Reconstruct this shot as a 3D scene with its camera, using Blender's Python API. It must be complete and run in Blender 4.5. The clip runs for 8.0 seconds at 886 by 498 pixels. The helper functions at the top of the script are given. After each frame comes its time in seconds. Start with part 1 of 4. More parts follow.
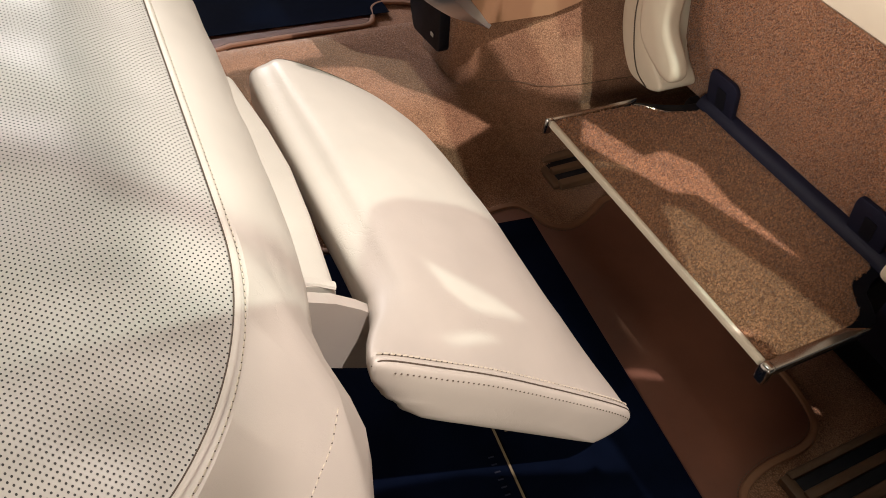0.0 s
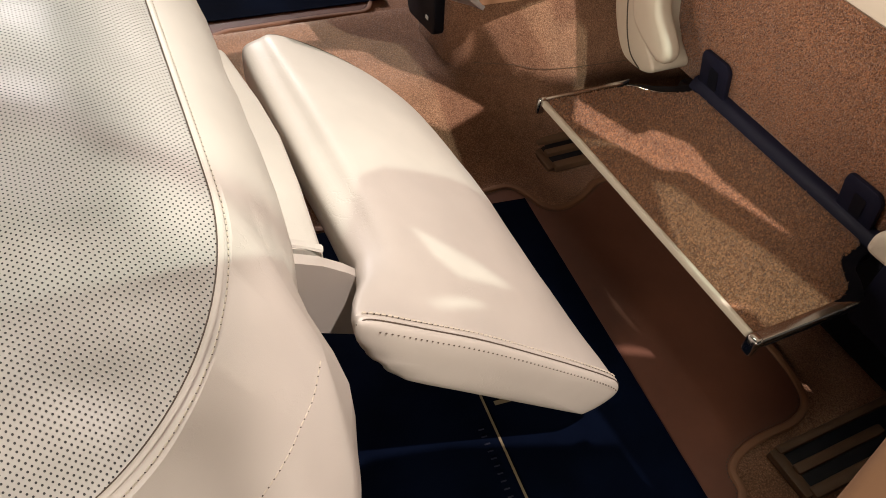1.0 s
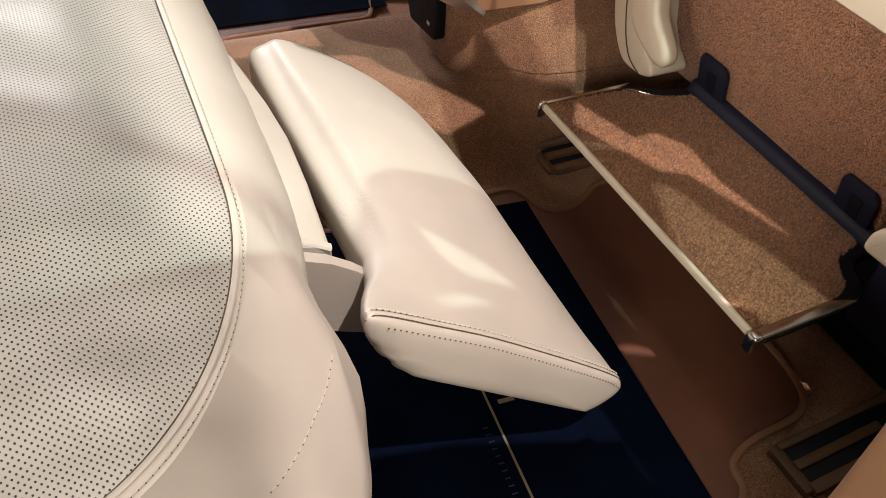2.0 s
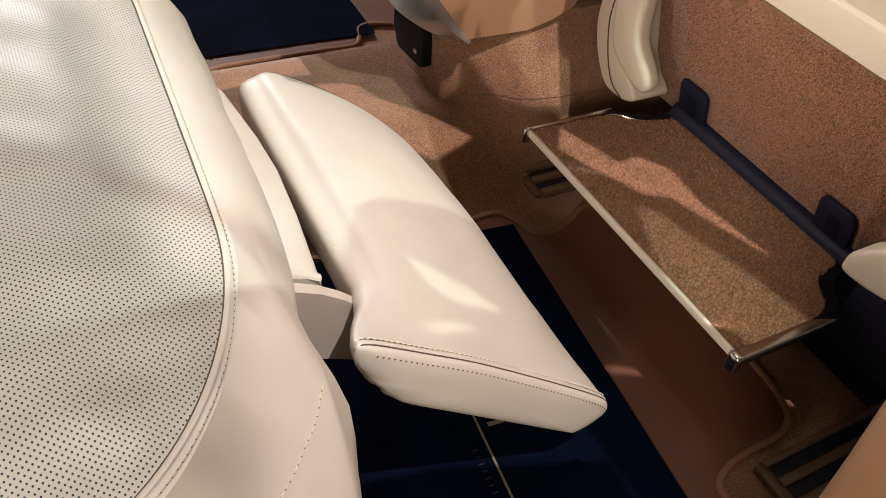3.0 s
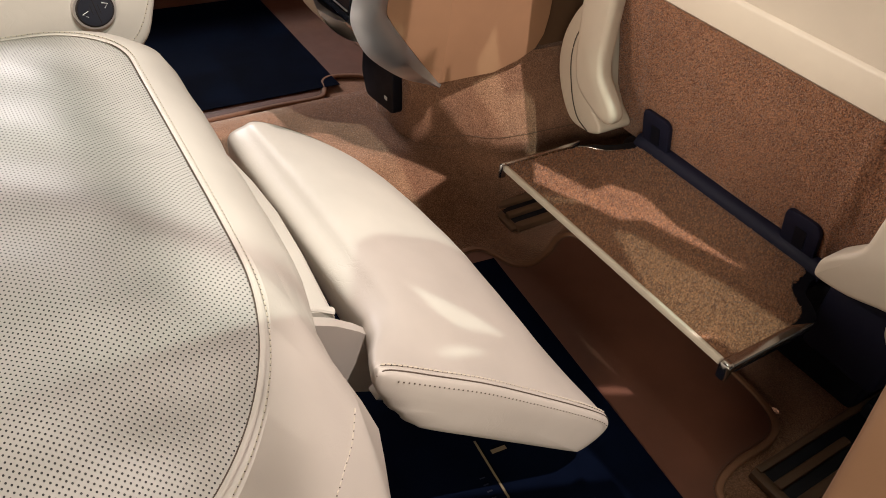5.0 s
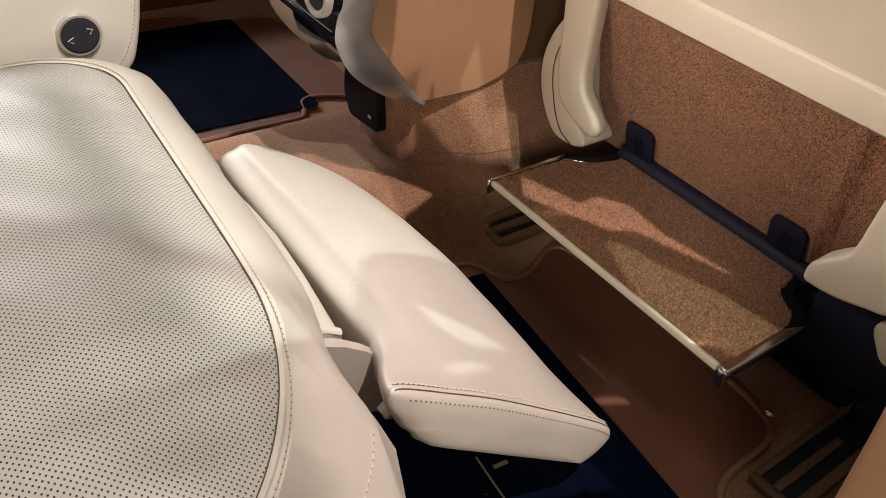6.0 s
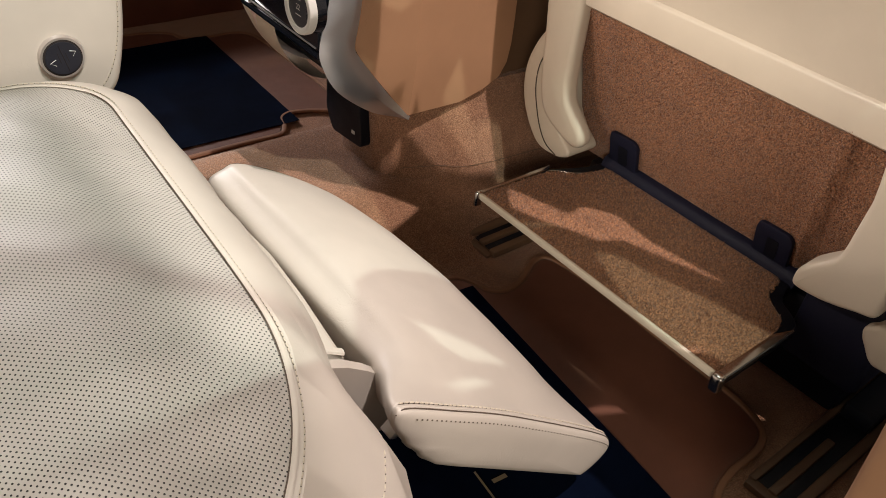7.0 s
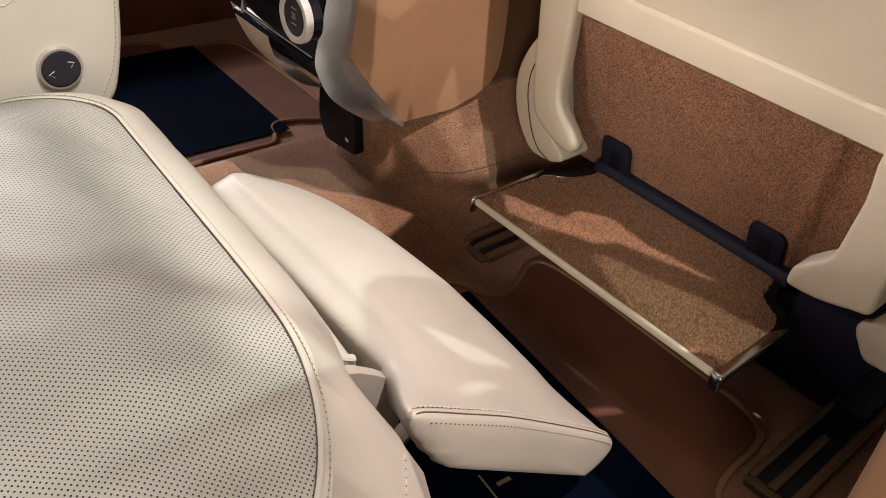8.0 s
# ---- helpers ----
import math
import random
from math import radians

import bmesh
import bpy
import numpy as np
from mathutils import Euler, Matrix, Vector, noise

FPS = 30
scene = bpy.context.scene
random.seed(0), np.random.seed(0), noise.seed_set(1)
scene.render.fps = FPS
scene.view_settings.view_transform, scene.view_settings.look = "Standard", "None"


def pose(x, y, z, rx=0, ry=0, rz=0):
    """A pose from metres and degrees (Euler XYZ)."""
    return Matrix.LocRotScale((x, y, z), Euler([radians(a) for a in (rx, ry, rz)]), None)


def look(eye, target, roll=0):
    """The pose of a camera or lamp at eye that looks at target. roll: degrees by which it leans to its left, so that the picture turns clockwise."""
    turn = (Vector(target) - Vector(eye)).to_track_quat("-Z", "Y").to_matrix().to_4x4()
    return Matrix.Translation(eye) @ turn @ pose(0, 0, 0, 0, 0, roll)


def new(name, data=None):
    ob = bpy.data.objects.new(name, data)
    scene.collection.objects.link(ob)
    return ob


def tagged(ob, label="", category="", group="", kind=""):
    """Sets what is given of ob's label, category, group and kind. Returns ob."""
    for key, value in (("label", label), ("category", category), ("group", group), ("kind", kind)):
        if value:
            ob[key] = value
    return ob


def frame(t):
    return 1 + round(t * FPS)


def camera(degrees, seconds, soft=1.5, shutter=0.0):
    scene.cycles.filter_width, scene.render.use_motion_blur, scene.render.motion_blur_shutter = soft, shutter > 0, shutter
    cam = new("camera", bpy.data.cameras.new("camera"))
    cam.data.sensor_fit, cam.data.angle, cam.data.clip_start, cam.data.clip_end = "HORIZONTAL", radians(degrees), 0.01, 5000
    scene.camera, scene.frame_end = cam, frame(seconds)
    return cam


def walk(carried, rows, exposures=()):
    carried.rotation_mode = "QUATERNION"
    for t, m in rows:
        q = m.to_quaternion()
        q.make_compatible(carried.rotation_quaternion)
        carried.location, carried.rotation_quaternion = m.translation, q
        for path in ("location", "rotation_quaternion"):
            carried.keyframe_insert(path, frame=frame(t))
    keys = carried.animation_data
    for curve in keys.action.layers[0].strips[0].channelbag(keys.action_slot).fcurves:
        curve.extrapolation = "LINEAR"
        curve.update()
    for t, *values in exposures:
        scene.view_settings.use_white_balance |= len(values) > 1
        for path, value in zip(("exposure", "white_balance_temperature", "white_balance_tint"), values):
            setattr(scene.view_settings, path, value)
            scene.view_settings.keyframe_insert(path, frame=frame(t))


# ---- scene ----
cam = camera(58.8, 8.0, soft=0.35)
METRES, EYE, TILT, LEAN, TURN = 0.23, 0.8121, -46.560, -6.742, -26.527
ROWS = [
    (0.0, 0.0, 0.0, 0.0, -0.0, 0.0, -0.0),
    (0.5, 0.0569, -0.0221, -0.0788, 0.24, -0.02, -0.09),
    (1.0, 0.0674, -0.0335, -0.1348, 0.31, 0.07, -0.09),
    (2.5, 0.0288, -0.1308, -0.1601, -0.13, 1.14, 0.46),
    (3.0, 0.0568, -0.1741, -0.1279, -0.42, 1.88, 0.97),
    (3.5, 0.0294, -0.2089, -0.1368, -0.95, 2.84, 1.76),
    (4.0, -0.0208, -0.2317, -0.1818, -1.74, 3.84, 2.74),
    (4.5, -0.0844, -0.2539, -0.2096, -2.68, 4.76, 3.86),
    (6.0, -0.302, -0.2721, -0.2048, -5.7, 6.45, 7.11),
    (6.5, -0.3287, -0.2538, -0.1891, -6.63, 6.75, 8.05),
    (7.0, -0.3997, -0.2554, -0.162, -7.46, 6.91, 8.88),
    (7.5, -0.4672, -0.2503, -0.1506, -8.23, 7.05, 9.52),
    (8.0, -0.5162, -0.2714, -0.1542, -8.81, 7.18, 10.0),
]
walk(cam, [(t, pose(0, 0, EYE, TILT, LEAN, TURN) @ pose(METRES * x, METRES * y, METRES * z, 90 + pitch, roll, yaw)) for t, x, y, z, yaw, pitch, roll in ROWS],
     [(0.0, 0.10), (1.0, 0.10), (2.5, 0.09), (4.0, 0.04), (6.0, -0.03), (8.0, -0.09)])


# ---- world and light ----
world = bpy.data.worlds.new("hall_air")
scene.world = world
world.use_nodes = True
world.node_tree.nodes["Background"].inputs[0].default_value = (1.0, 0.90, 0.80, 1)
world.node_tree.nodes["Background"].inputs[1].default_value = 0.042


def area_lamp(name, eye, target, size, power, color):
    data = bpy.data.lights.new(name, "AREA")
    data.shape, data.size, data.energy, data.color = "DISK", size, power, color
    ob = new(name, data)
    ob.matrix_world = look(eye, target)
    return ob


# small hall spotlights above the open door and behind the car
area_lamp("hall_spot", (0.55, -0.70, 3.40), (0.5, 0.5, 0.2), 0.024, 122, (1.0, 0.875, 0.825))
area_lamp("hall_spot", (0.45, -1.30, 3.20), (0.5, 0.5, 0.2), 0.028, 62, (0.84, 1.0, 0.88))
area_lamp("hall_spot", (-3.0, 1.6, 2.6), (0.8, 0.5, 0.35), 0.60, 160, (1.0, 0.87, 0.77))
# added soft fill lamps with no known source, for console, far floor and seat
area_lamp("added_fill_lamp", (-2.4, -2.2, 1.9), (0.4, 0.7, 0.3), 1.2, 90, (1.0, 0.90, 0.76))
area_lamp("added_fill_lamp", (0.2, 3.8, 1.7), (0.5, 1.2, 0.2), 1.0, 72, (1.0, 0.92, 0.92))
area_lamp("added_top_fill", (0.10, 0.9, 3.6), (0.3, 0.8, 0.3), 0.8, 16, (0.93, 1.0, 0.93))


# ---- materials ----
def material(name):
    m = bpy.data.materials.new(name)
    m.use_nodes = True
    nt = m.node_tree
    return m, nt, nt.nodes["Principled BSDF"]


def node(nt, kind, **inputs):
    n = nt.nodes.new(kind)
    for key, value in inputs.items():
        n.inputs[key.replace("_", " ")].default_value = value
    return n


def noise_of(nt, coords, scale, detail=4, rough=0.6):
    n = node(nt, "ShaderNodeTexNoise", Scale=scale, Detail=detail, Roughness=rough)
    nt.links.new(coords, n.inputs["Vector"])
    return n.outputs["Fac"]


def ramp(nt, fac, stops):
    r = nt.nodes.new("ShaderNodeValToRGB")
    els = r.color_ramp.elements
    for i, (p, c) in enumerate(stops):
        e = els[i] if i < 2 else els.new(p)
        e.position, e.color = p, (*c, 1)
    nt.links.new(fac, r.inputs["Fac"])
    return r.outputs["Color"]


def mixed(nt, a, b, fac, mode="MIX"):
    n = nt.nodes.new("ShaderNodeMix")
    n.data_type, n.blend_type = "RGBA", mode
    for sock, v in ((n.inputs["Factor"], fac), (n.inputs["A"], a), (n.inputs["B"], b)):
        if isinstance(v, (int, float)):
            sock.default_value = v
        elif isinstance(v, tuple):
            sock.default_value = (*v, 1)
        else:
            nt.links.new(v, sock)
    return n.outputs["Result"]


def math_node(nt, op, a, b=None):
    n = nt.nodes.new("ShaderNodeMath")
    n.operation = op
    for sock, v in zip(n.inputs, (a, b)):
        if isinstance(v, (int, float)):
            sock.default_value = v
        elif v is not None:
            nt.links.new(v, sock)
    return n.outputs[0]


def bump(nt, bsdf, height, strength, distance):
    b = node(nt, "ShaderNodeBump", Strength=strength, Distance=distance)
    nt.links.new(height, b.inputs["Height"])
    nt.links.new(b.outputs["Normal"], bsdf.inputs["Normal"])


def object_coords(nt):
    return nt.nodes.new("ShaderNodeTexCoord").outputs["Object"]


PERF_X, PERF_Y = 0.0050, 0.0040    # pitch of the staggered punched holes along and across the seat
SEAT_WAVE = 0.0016


def leather(name, color, rough=0.42, perforated=False, sheen=0.0):
    """Fine-grained coated leather, with faint large cloudiness; optionally a staggered grid of punched holes."""
    m, nt, b = material(name)
    co = object_coords(nt)
    grain = node(nt, "ShaderNodeTexVoronoi", Scale=1500.0)
    nt.links.new(co, grain.inputs["Vector"])
    cloud = noise_of(nt, co, 9, 3)
    low, high = tuple(c * 0.93 for c in color), tuple(min(1, c * 1.04) for c in color)
    col = ramp(nt, cloud, [(0.3, low), (0.7, high)])
    height = math_node(nt, "ADD", math_node(nt, "MULTIPLY", grain.outputs["Distance"], 0.25), math_node(nt, "MULTIPLY", noise_of(nt, co, 60, 3), 0.6))
    if not perforated:                                  # scattered fine creases
        line = ramp(nt, noise_of(nt, co, 30, 5), [(0.475, (0, 0, 0)), (0.5, (1, 1, 1)), (0.525, (0, 0, 0))])
        some = ramp(nt, noise_of(nt, co, 7, 2), [(0.52, (0, 0, 0)), (0.66, (1, 1, 1))])
        height = math_node(nt, "SUBTRACT", height, math_node(nt, "MULTIPLY", math_node(nt, "MULTIPLY", line, some), 0.9))
    if perforated:
        sep = nt.nodes.new("ShaderNodeSeparateXYZ")
        nt.links.new(co, sep.inputs[0])
        px, py = math_node(nt, "MULTIPLY", sep.outputs[0], 1 / PERF_X), math_node(nt, "MULTIPLY", sep.outputs[1], 1 / PERF_Y)
        fu = math_node(nt, "SUBTRACT", math_node(nt, "FRACT", math_node(nt, "ADD", px, py)), 0.5)
        fv = math_node(nt, "SUBTRACT", math_node(nt, "FRACT", math_node(nt, "SUBTRACT", px, py)), 0.5)
        dx = math_node(nt, "MULTIPLY", math_node(nt, "ADD", fu, fv), PERF_X * 500)
        dy = math_node(nt, "MULTIPLY", math_node(nt, "SUBTRACT", fu, fv), PERF_Y * 500)
        d = math_node(nt, "SQRT", math_node(nt, "ADD", math_node(nt, "MULTIPLY", dx, dx), math_node(nt, "MULTIPLY", dy, dy)))
        hole = ramp(nt, d, [(0.57, (1, 1, 1)), (0.70, (0, 0, 0))])
        col = mixed(nt, col, (0.010, 0.008, 0.007), hole)
        rim = ramp(nt, d, [(0.30, (0, 0, 0)), (0.95, (1, 1, 1))])
        height = math_node(nt, "ADD", math_node(nt, "MULTIPLY", height, 0.25), math_node(nt, "MULTIPLY", rim, 2.0))
    nt.links.new(col, b.inputs["Base Color"])
    b.inputs["Roughness"].default_value = rough
    b.inputs["Sheen Weight"].default_value = sheen
    bump(nt, b, height, 0.25, 0.0006)
    return m


def carpet(name, dark, light, scale=1.0, depth=0.8):
    """Cut-pile carpet: tufts, flecks of two yarns, brushed patches."""
    m, nt, b = material(name)
    co = object_coords(nt)
    tuft = node(nt, "ShaderNodeTexVoronoi", Scale=400.0 * scale)
    nt.links.new(co, tuft.inputs["Vector"])
    fleck = noise_of(nt, co, 420 * scale, 2, 0.75)
    patch = noise_of(nt, co, 22 * scale, 4)
    mid = tuple((a + c) / 2 for a, c in zip(dark, light))
    col = ramp(nt, fleck, [(0.36, dark), (0.5, mid), (0.64, light)])
    col = mixed(nt, col, ramp(nt, patch, [(0.3, (0.72, 0.72, 0.72)), (0.7, (1.12, 1.12, 1.12))]), 0.8, "MULTIPLY")
    # gaps between tufts darkened: their shade is put into the colour
    col = mixed(nt, col, ramp(nt, tuft.outputs["Distance"], [(0.0, (1.15, 1.15, 1.15)), (0.7, (0.55, 0.55, 0.55))]), 0.9, "MULTIPLY")
    nt.links.new(col, b.inputs["Base Color"])
    b.inputs["Roughness"].default_value = 0.95
    b.inputs["Specular IOR Level"].default_value = 0.15
    b.inputs["Sheen Weight"].default_value = 0.25
    height = math_node(nt, "ADD", math_node(nt, "MULTIPLY", tuft.outputs["Distance"], -0.6), fleck)
    bump(nt, b, height, depth, 0.003)
    return m


def plain(name, color, rough, metal=0.0, spec=0.5, grain=200.0, depth=0.05, vary=0.08, coat=0.0):
    m, nt, b = material(name)
    co = object_coords(nt)
    n = noise_of(nt, co, 14, 4)
    low, high = tuple(c * (1 - vary) for c in color), tuple(min(1, c * (1 + vary)) for c in color)
    nt.links.new(ramp(nt, n, [(0.3, low), (0.7, high)]), b.inputs["Base Color"])
    nt.links.new(math_node(nt, "ADD", math_node(nt, "MULTIPLY", noise_of(nt, co, 45, 4), 0.16), rough - 0.08), b.inputs["Roughness"])
    b.inputs["Metallic"].default_value = metal
    b.inputs["Specular IOR Level"].default_value = spec
    b.inputs["Coat Weight"].default_value = coat
    bump(nt, b, noise_of(nt, co, grain, 4), depth, 0.0008)
    return m


def tuft_yarn(name, dark, light):
    """Yarn of single tufts, each a little different, with brushed patches."""
    m, nt, b = material(name)
    geo = nt.nodes.new("ShaderNodeNewGeometry")
    mid = tuple((a + c) / 2 for a, c in zip(dark, light))
    col = ramp(nt, geo.outputs["Random Per Island"], [(0.0, dark), (0.45, mid), (1.0, light)])
    patch = noise_of(nt, object_coords(nt), 24, 4)
    col = mixed(nt, col, ramp(nt, patch, [(0.3, (0.80, 0.80, 0.80)), (0.7, (1.10, 1.10, 1.10))]), 0.8, "MULTIPLY")
    nt.links.new(col, b.inputs["Base Color"])
    b.inputs["Roughness"].default_value = 0.75
    b.inputs["Specular IOR Level"].default_value = 0.35
    b.inputs["Sheen Weight"].default_value = 0.3
    return m


YARN = tuft_yarn("tan_yarn", (0.125, 0.048, 0.022), (0.46, 0.220, 0.108))
YARN_PANEL = tuft_yarn("tan_panel_yarn", (0.105, 0.037, 0.016), (0.45, 0.195, 0.092))
YARN_FINE = tuft_yarn("tan_floor_yarn", (0.23, 0.103, 0.057), (0.41, 0.225, 0.134))
CREAM = leather("cream_leather", (0.56, 0.502, 0.442))
CREAM_PERF = leather("cream_perforated_leather", (0.472, 0.440, 0.400), perforated=True)
THREAD = plain("cream_thread", (0.60, 0.53, 0.43), 0.7)
SHELL = plain("cream_shell_plastic", (0.64, 0.56, 0.45), 0.45, grain=900, depth=0.06, vary=0.03)
TAN = leather("tan_leather", (0.40, 0.220, 0.125), 0.45)
CARPET = carpet("tan_carpet", (0.20, 0.081, 0.039), (0.52, 0.260, 0.132))
CARPET_FINE = carpet("tan_floor_carpet", (0.25, 0.114, 0.063), (0.48, 0.26, 0.153), 1.2, 0.5)
MAT = plain("brown_velour_mat", (0.125, 0.047, 0.027), 0.55, grain=900, depth=0.3, vary=0.12)
MAT_EDGE = plain("brown_mat_binding", (0.21, 0.098, 0.05), 0.6, grain=600, depth=0.3)
NAVY = plain("navy_paper", (0.0017, 0.0036, 0.0112), 0.8, spec=0.02, grain=60, depth=0.1, vary=0.25)
SEAM_DARK = plain("seam_shadow_brown", (0.09, 0.066, 0.048), 0.8)
ROCKER = plain("dark_rocker", (0.018, 0.019, 0.028), 0.45)
DIM = plain("faint_print", (0.012, 0.014, 0.03), 0.4)
GOLD = plain("gold_print", (0.20, 0.155, 0.095), 0.45)
BLACK = plain("black_plastic", (0.005, 0.006, 0.011), 0.5, spec=0.3, grain=500, depth=0.15)
HINGE = plain("navy_plastic", (0.009, 0.010, 0.026), 0.6, spec=0.3, grain=500, depth=0.15)
GLOSS = plain("gloss_black_panel", (0.008, 0.010, 0.016), 0.12, depth=0.0)
CHROME = plain("brushed_steel", (0.66, 0.64, 0.62), 0.3, metal=0.8, grain=300, depth=0.06)
POLISHED = plain("polished_steel", (0.62, 0.60, 0.58), 0.2, metal=1.0, grain=200, depth=0.03, vary=0.05)
RING = plain("pale_metal_ring", (0.60, 0.55, 0.52), 0.35, metal=0.7, depth=0.02)
SATIN = plain("satin_silver", (0.66, 0.68, 0.73), 0.33, metal=0.95, grain=900, depth=0.01, vary=0.03)
BROWN = plain("brown_plastic", (0.12, 0.066, 0.036), 0.5, grain=700, depth=0.12)
DARK = plain("dark_underfloor", (0.02, 0.014, 0.012), 0.8)
DISPLAY = plain("grey_display", (0.05, 0.055, 0.065), 0.3)
WHITE = plain("white_knob", (0.75, 0.74, 0.70), 0.35)
PRINT = plain("pale_print", (0.6, 0.6, 0.58), 0.5)
HEADLINER = plain("cream_headliner", (0.62, 0.54, 0.44), 0.9, grain=800, depth=0.2)
HALL = plain("grey_hall_floor", (0.25, 0.24, 0.22), 0.4)


# ---- mesh helpers ----
def finish(name, bm, mat, parent=None, label="", smooth=True):
    bmesh.ops.recalc_face_normals(bm, faces=bm.faces)
    me = bpy.data.meshes.new(name)
    bm.to_mesh(me)
    bm.free()
    me.materials.append(mat)
    if smooth:
        me.polygons.foreach_set("use_smooth", [True] * len(me.polygons))
        me.set_sharp_from_angle(angle=radians(40))
    ob = new(name, me)
    if parent is not None:
        ob.parent = parent
    return tagged(ob, label)


def part(name, bm, mat, parent, label="", smooth=True):
    return finish(name, bm, mat, parent, label, smooth)


def thing(name, label, category, group="", kind=""):
    return tagged(new(name), label, category, group, kind)


def structure(name, bm, mat, label, category):
    return tagged(finish(name, bm, mat), label, category, kind="structure")


def box(x0, x1, y0, y1, z0, z1, bevel=0.0, segments=2, bm=None):
    out = bmesh.new()
    bmesh.ops.create_cube(out, size=1)
    bmesh.ops.scale(out, vec=(x1 - x0, y1 - y0, z1 - z0), verts=out.verts)
    bmesh.ops.translate(out, vec=((x0 + x1) / 2, (y0 + y1) / 2, (z0 + z1) / 2), verts=out.verts)
    if bevel:
        bmesh.ops.bevel(out, geom=out.edges[:], offset=bevel, segments=segments, profile=0.5, affect="EDGES")
    return out if bm is None else join(bm, out)


def join(bm, other, m=None):
    """Adds other (and frees it) to bm."""
    verts = [bm.verts.new(m @ v.co if m else v.co) for v in other.verts]
    other.verts.index_update()
    for f in other.faces:
        bm.faces.new([verts[v.index] for v in f.verts])
    other.free()
    return bm


def moved(bm, m):
    bmesh.ops.transform(bm, matrix=m, verts=bm.verts)
    return bm


def loft(rings, closed=True, caps=True, bm=None):
    """A skin over rings of equally many points."""
    bm = bm or bmesh.new()
    vs = [[bm.verts.new(p) for p in ring] for ring in rings]
    n = len(rings[0])
    for a, b in zip(vs, vs[1:]):
        for i in range(n if closed else n - 1):
            j = (i + 1) % n
            bm.faces.new((a[i], a[j], b[j], b[i]))
    if caps:
        bm.faces.new(vs[0][::-1])
        bm.faces.new(vs[-1])
    return bm


def smooth_path(points, steps=8, closed=False):
    """Catmull-Rom through the points."""
    p = [Vector(q) for q in points]
    n = len(p)
    out = []
    for i in range(n if closed else n - 1):
        a, b, c, d = (p[(i + k) % n] if closed else p[max(0, min(n - 1, i + k))] for k in (-1, 0, 1, 2))
        for s in range(steps):
            u = s / steps
            out.append(0.5 * (2 * b + (c - a) * u + (2 * a - 5 * b + 4 * c - d) * u * u + (3 * b - a - 3 * c + d) * u ** 3))
    if not closed:
        out.append(p[-1])
    return out


def sweep(path, radius, sides=8, closed=False, flat=1.0, up=(0, 0, 1)):
    """A round (or flattened) cord along a path."""
    path = [Vector(q) for q in path]
    n = len(path)
    rings = []
    for i, q in enumerate(path):
        a = path[(i - 1) % n] if closed or i else q
        b = path[(i + 1) % n] if closed or i < n - 1 else q
        t = (b - a).normalized()
        s = t.cross(Vector(up))
        s = s.normalized() if s.length > 1e-6 else Vector((1, 0, 0))
        w = s.cross(t)
        rings.append([q + radius * (math.cos(k * math.tau / sides) * s + flat * math.sin(k * math.tau / sides) * w) for k in range(sides)])
    if closed:
        rings.append(rings[0])
        bm = loft(rings, caps=False)
        bmesh.ops.remove_doubles(bm, verts=bm.verts, dist=1e-6)
        return bm
    return loft(rings)


def prism(outline, m, depth, bevel=0.0, segments=2):
    """A flat outline (2D points) with a depth along local z, bevelled, placed by m."""
    bm = bmesh.new()
    f = bm.faces.new([bm.verts.new((x, y, 0)) for x, y in outline])
    g = bmesh.ops.extrude_face_region(bm, geom=[f])
    bmesh.ops.translate(bm, vec=(0, 0, depth), verts=[v for v in g["geom"] if isinstance(v, bmesh.types.BMVert)])
    bmesh.ops.recalc_face_normals(bm, faces=bm.faces)
    if bevel:
        rim = [e for e in bm.edges if len(e.link_faces) == 2 and e.calc_face_angle(0) > 0.6]
        bmesh.ops.bevel(bm, geom=rim, offset=bevel, segments=segments, profile=0.5, affect="EDGES")
    return moved(bm, m)


def rounded(outline, radius, steps=5):
    """Rounds the corners of a 2D outline."""
    out, n = [], len(outline)
    for i, q in enumerate(outline):
        p, a, b = Vector(q), Vector(outline[i - 1]), Vector(outline[(i + 1) % n])
        r = min(radius, (a - p).length * 0.45, (b - p).length * 0.45)
        s, e = p + (a - p).normalized() * r, p + (b - p).normalized() * r
        for k in range(steps + 1):
            u = k / steps
            out.append(tuple((1 - u) ** 2 * s + 2 * u * (1 - u) * p + u * u * e))
    return out


def smooth_points(line):
    return [(p.x, p.y) for p in smooth_path([(x, y, 0) for x, y in line], 4)]


# local axes for outlines: (u, v) -> world
PLANE_X = Matrix(((0, 0, 1, 0), (1, 0, 0, 0), (0, 1, 0, 0), (0, 0, 0, 1)))    # u = y, v = z, depth = x
PLANE_Y = Matrix(((1, 0, 0, 0), (0, 0, -1, 0), (0, 1, 0, 0), (0, 0, 0, 1)))   # u = x, v = z, depth = -y
PLANE_Z = Matrix.Identity(4)                                                  # u = x, v = y, depth = z


def at(plane, x=0.0, y=0.0, z=0.0):
    return Matrix.Translation((x, y, z)) @ plane


def resample(path, step):
    """Points at even distances along a path, with the direction there."""
    path = [Vector(q) for q in path]
    out, left = [], step / 2
    for a, b in zip(path, path[1:]):
        d, done = (b - a).length, 0.0
        while d - done >= left:
            done += left
            left = step
            out.append((a.lerp(b, done / d), (b - a).normalized()))
        left -= d - done
    return out


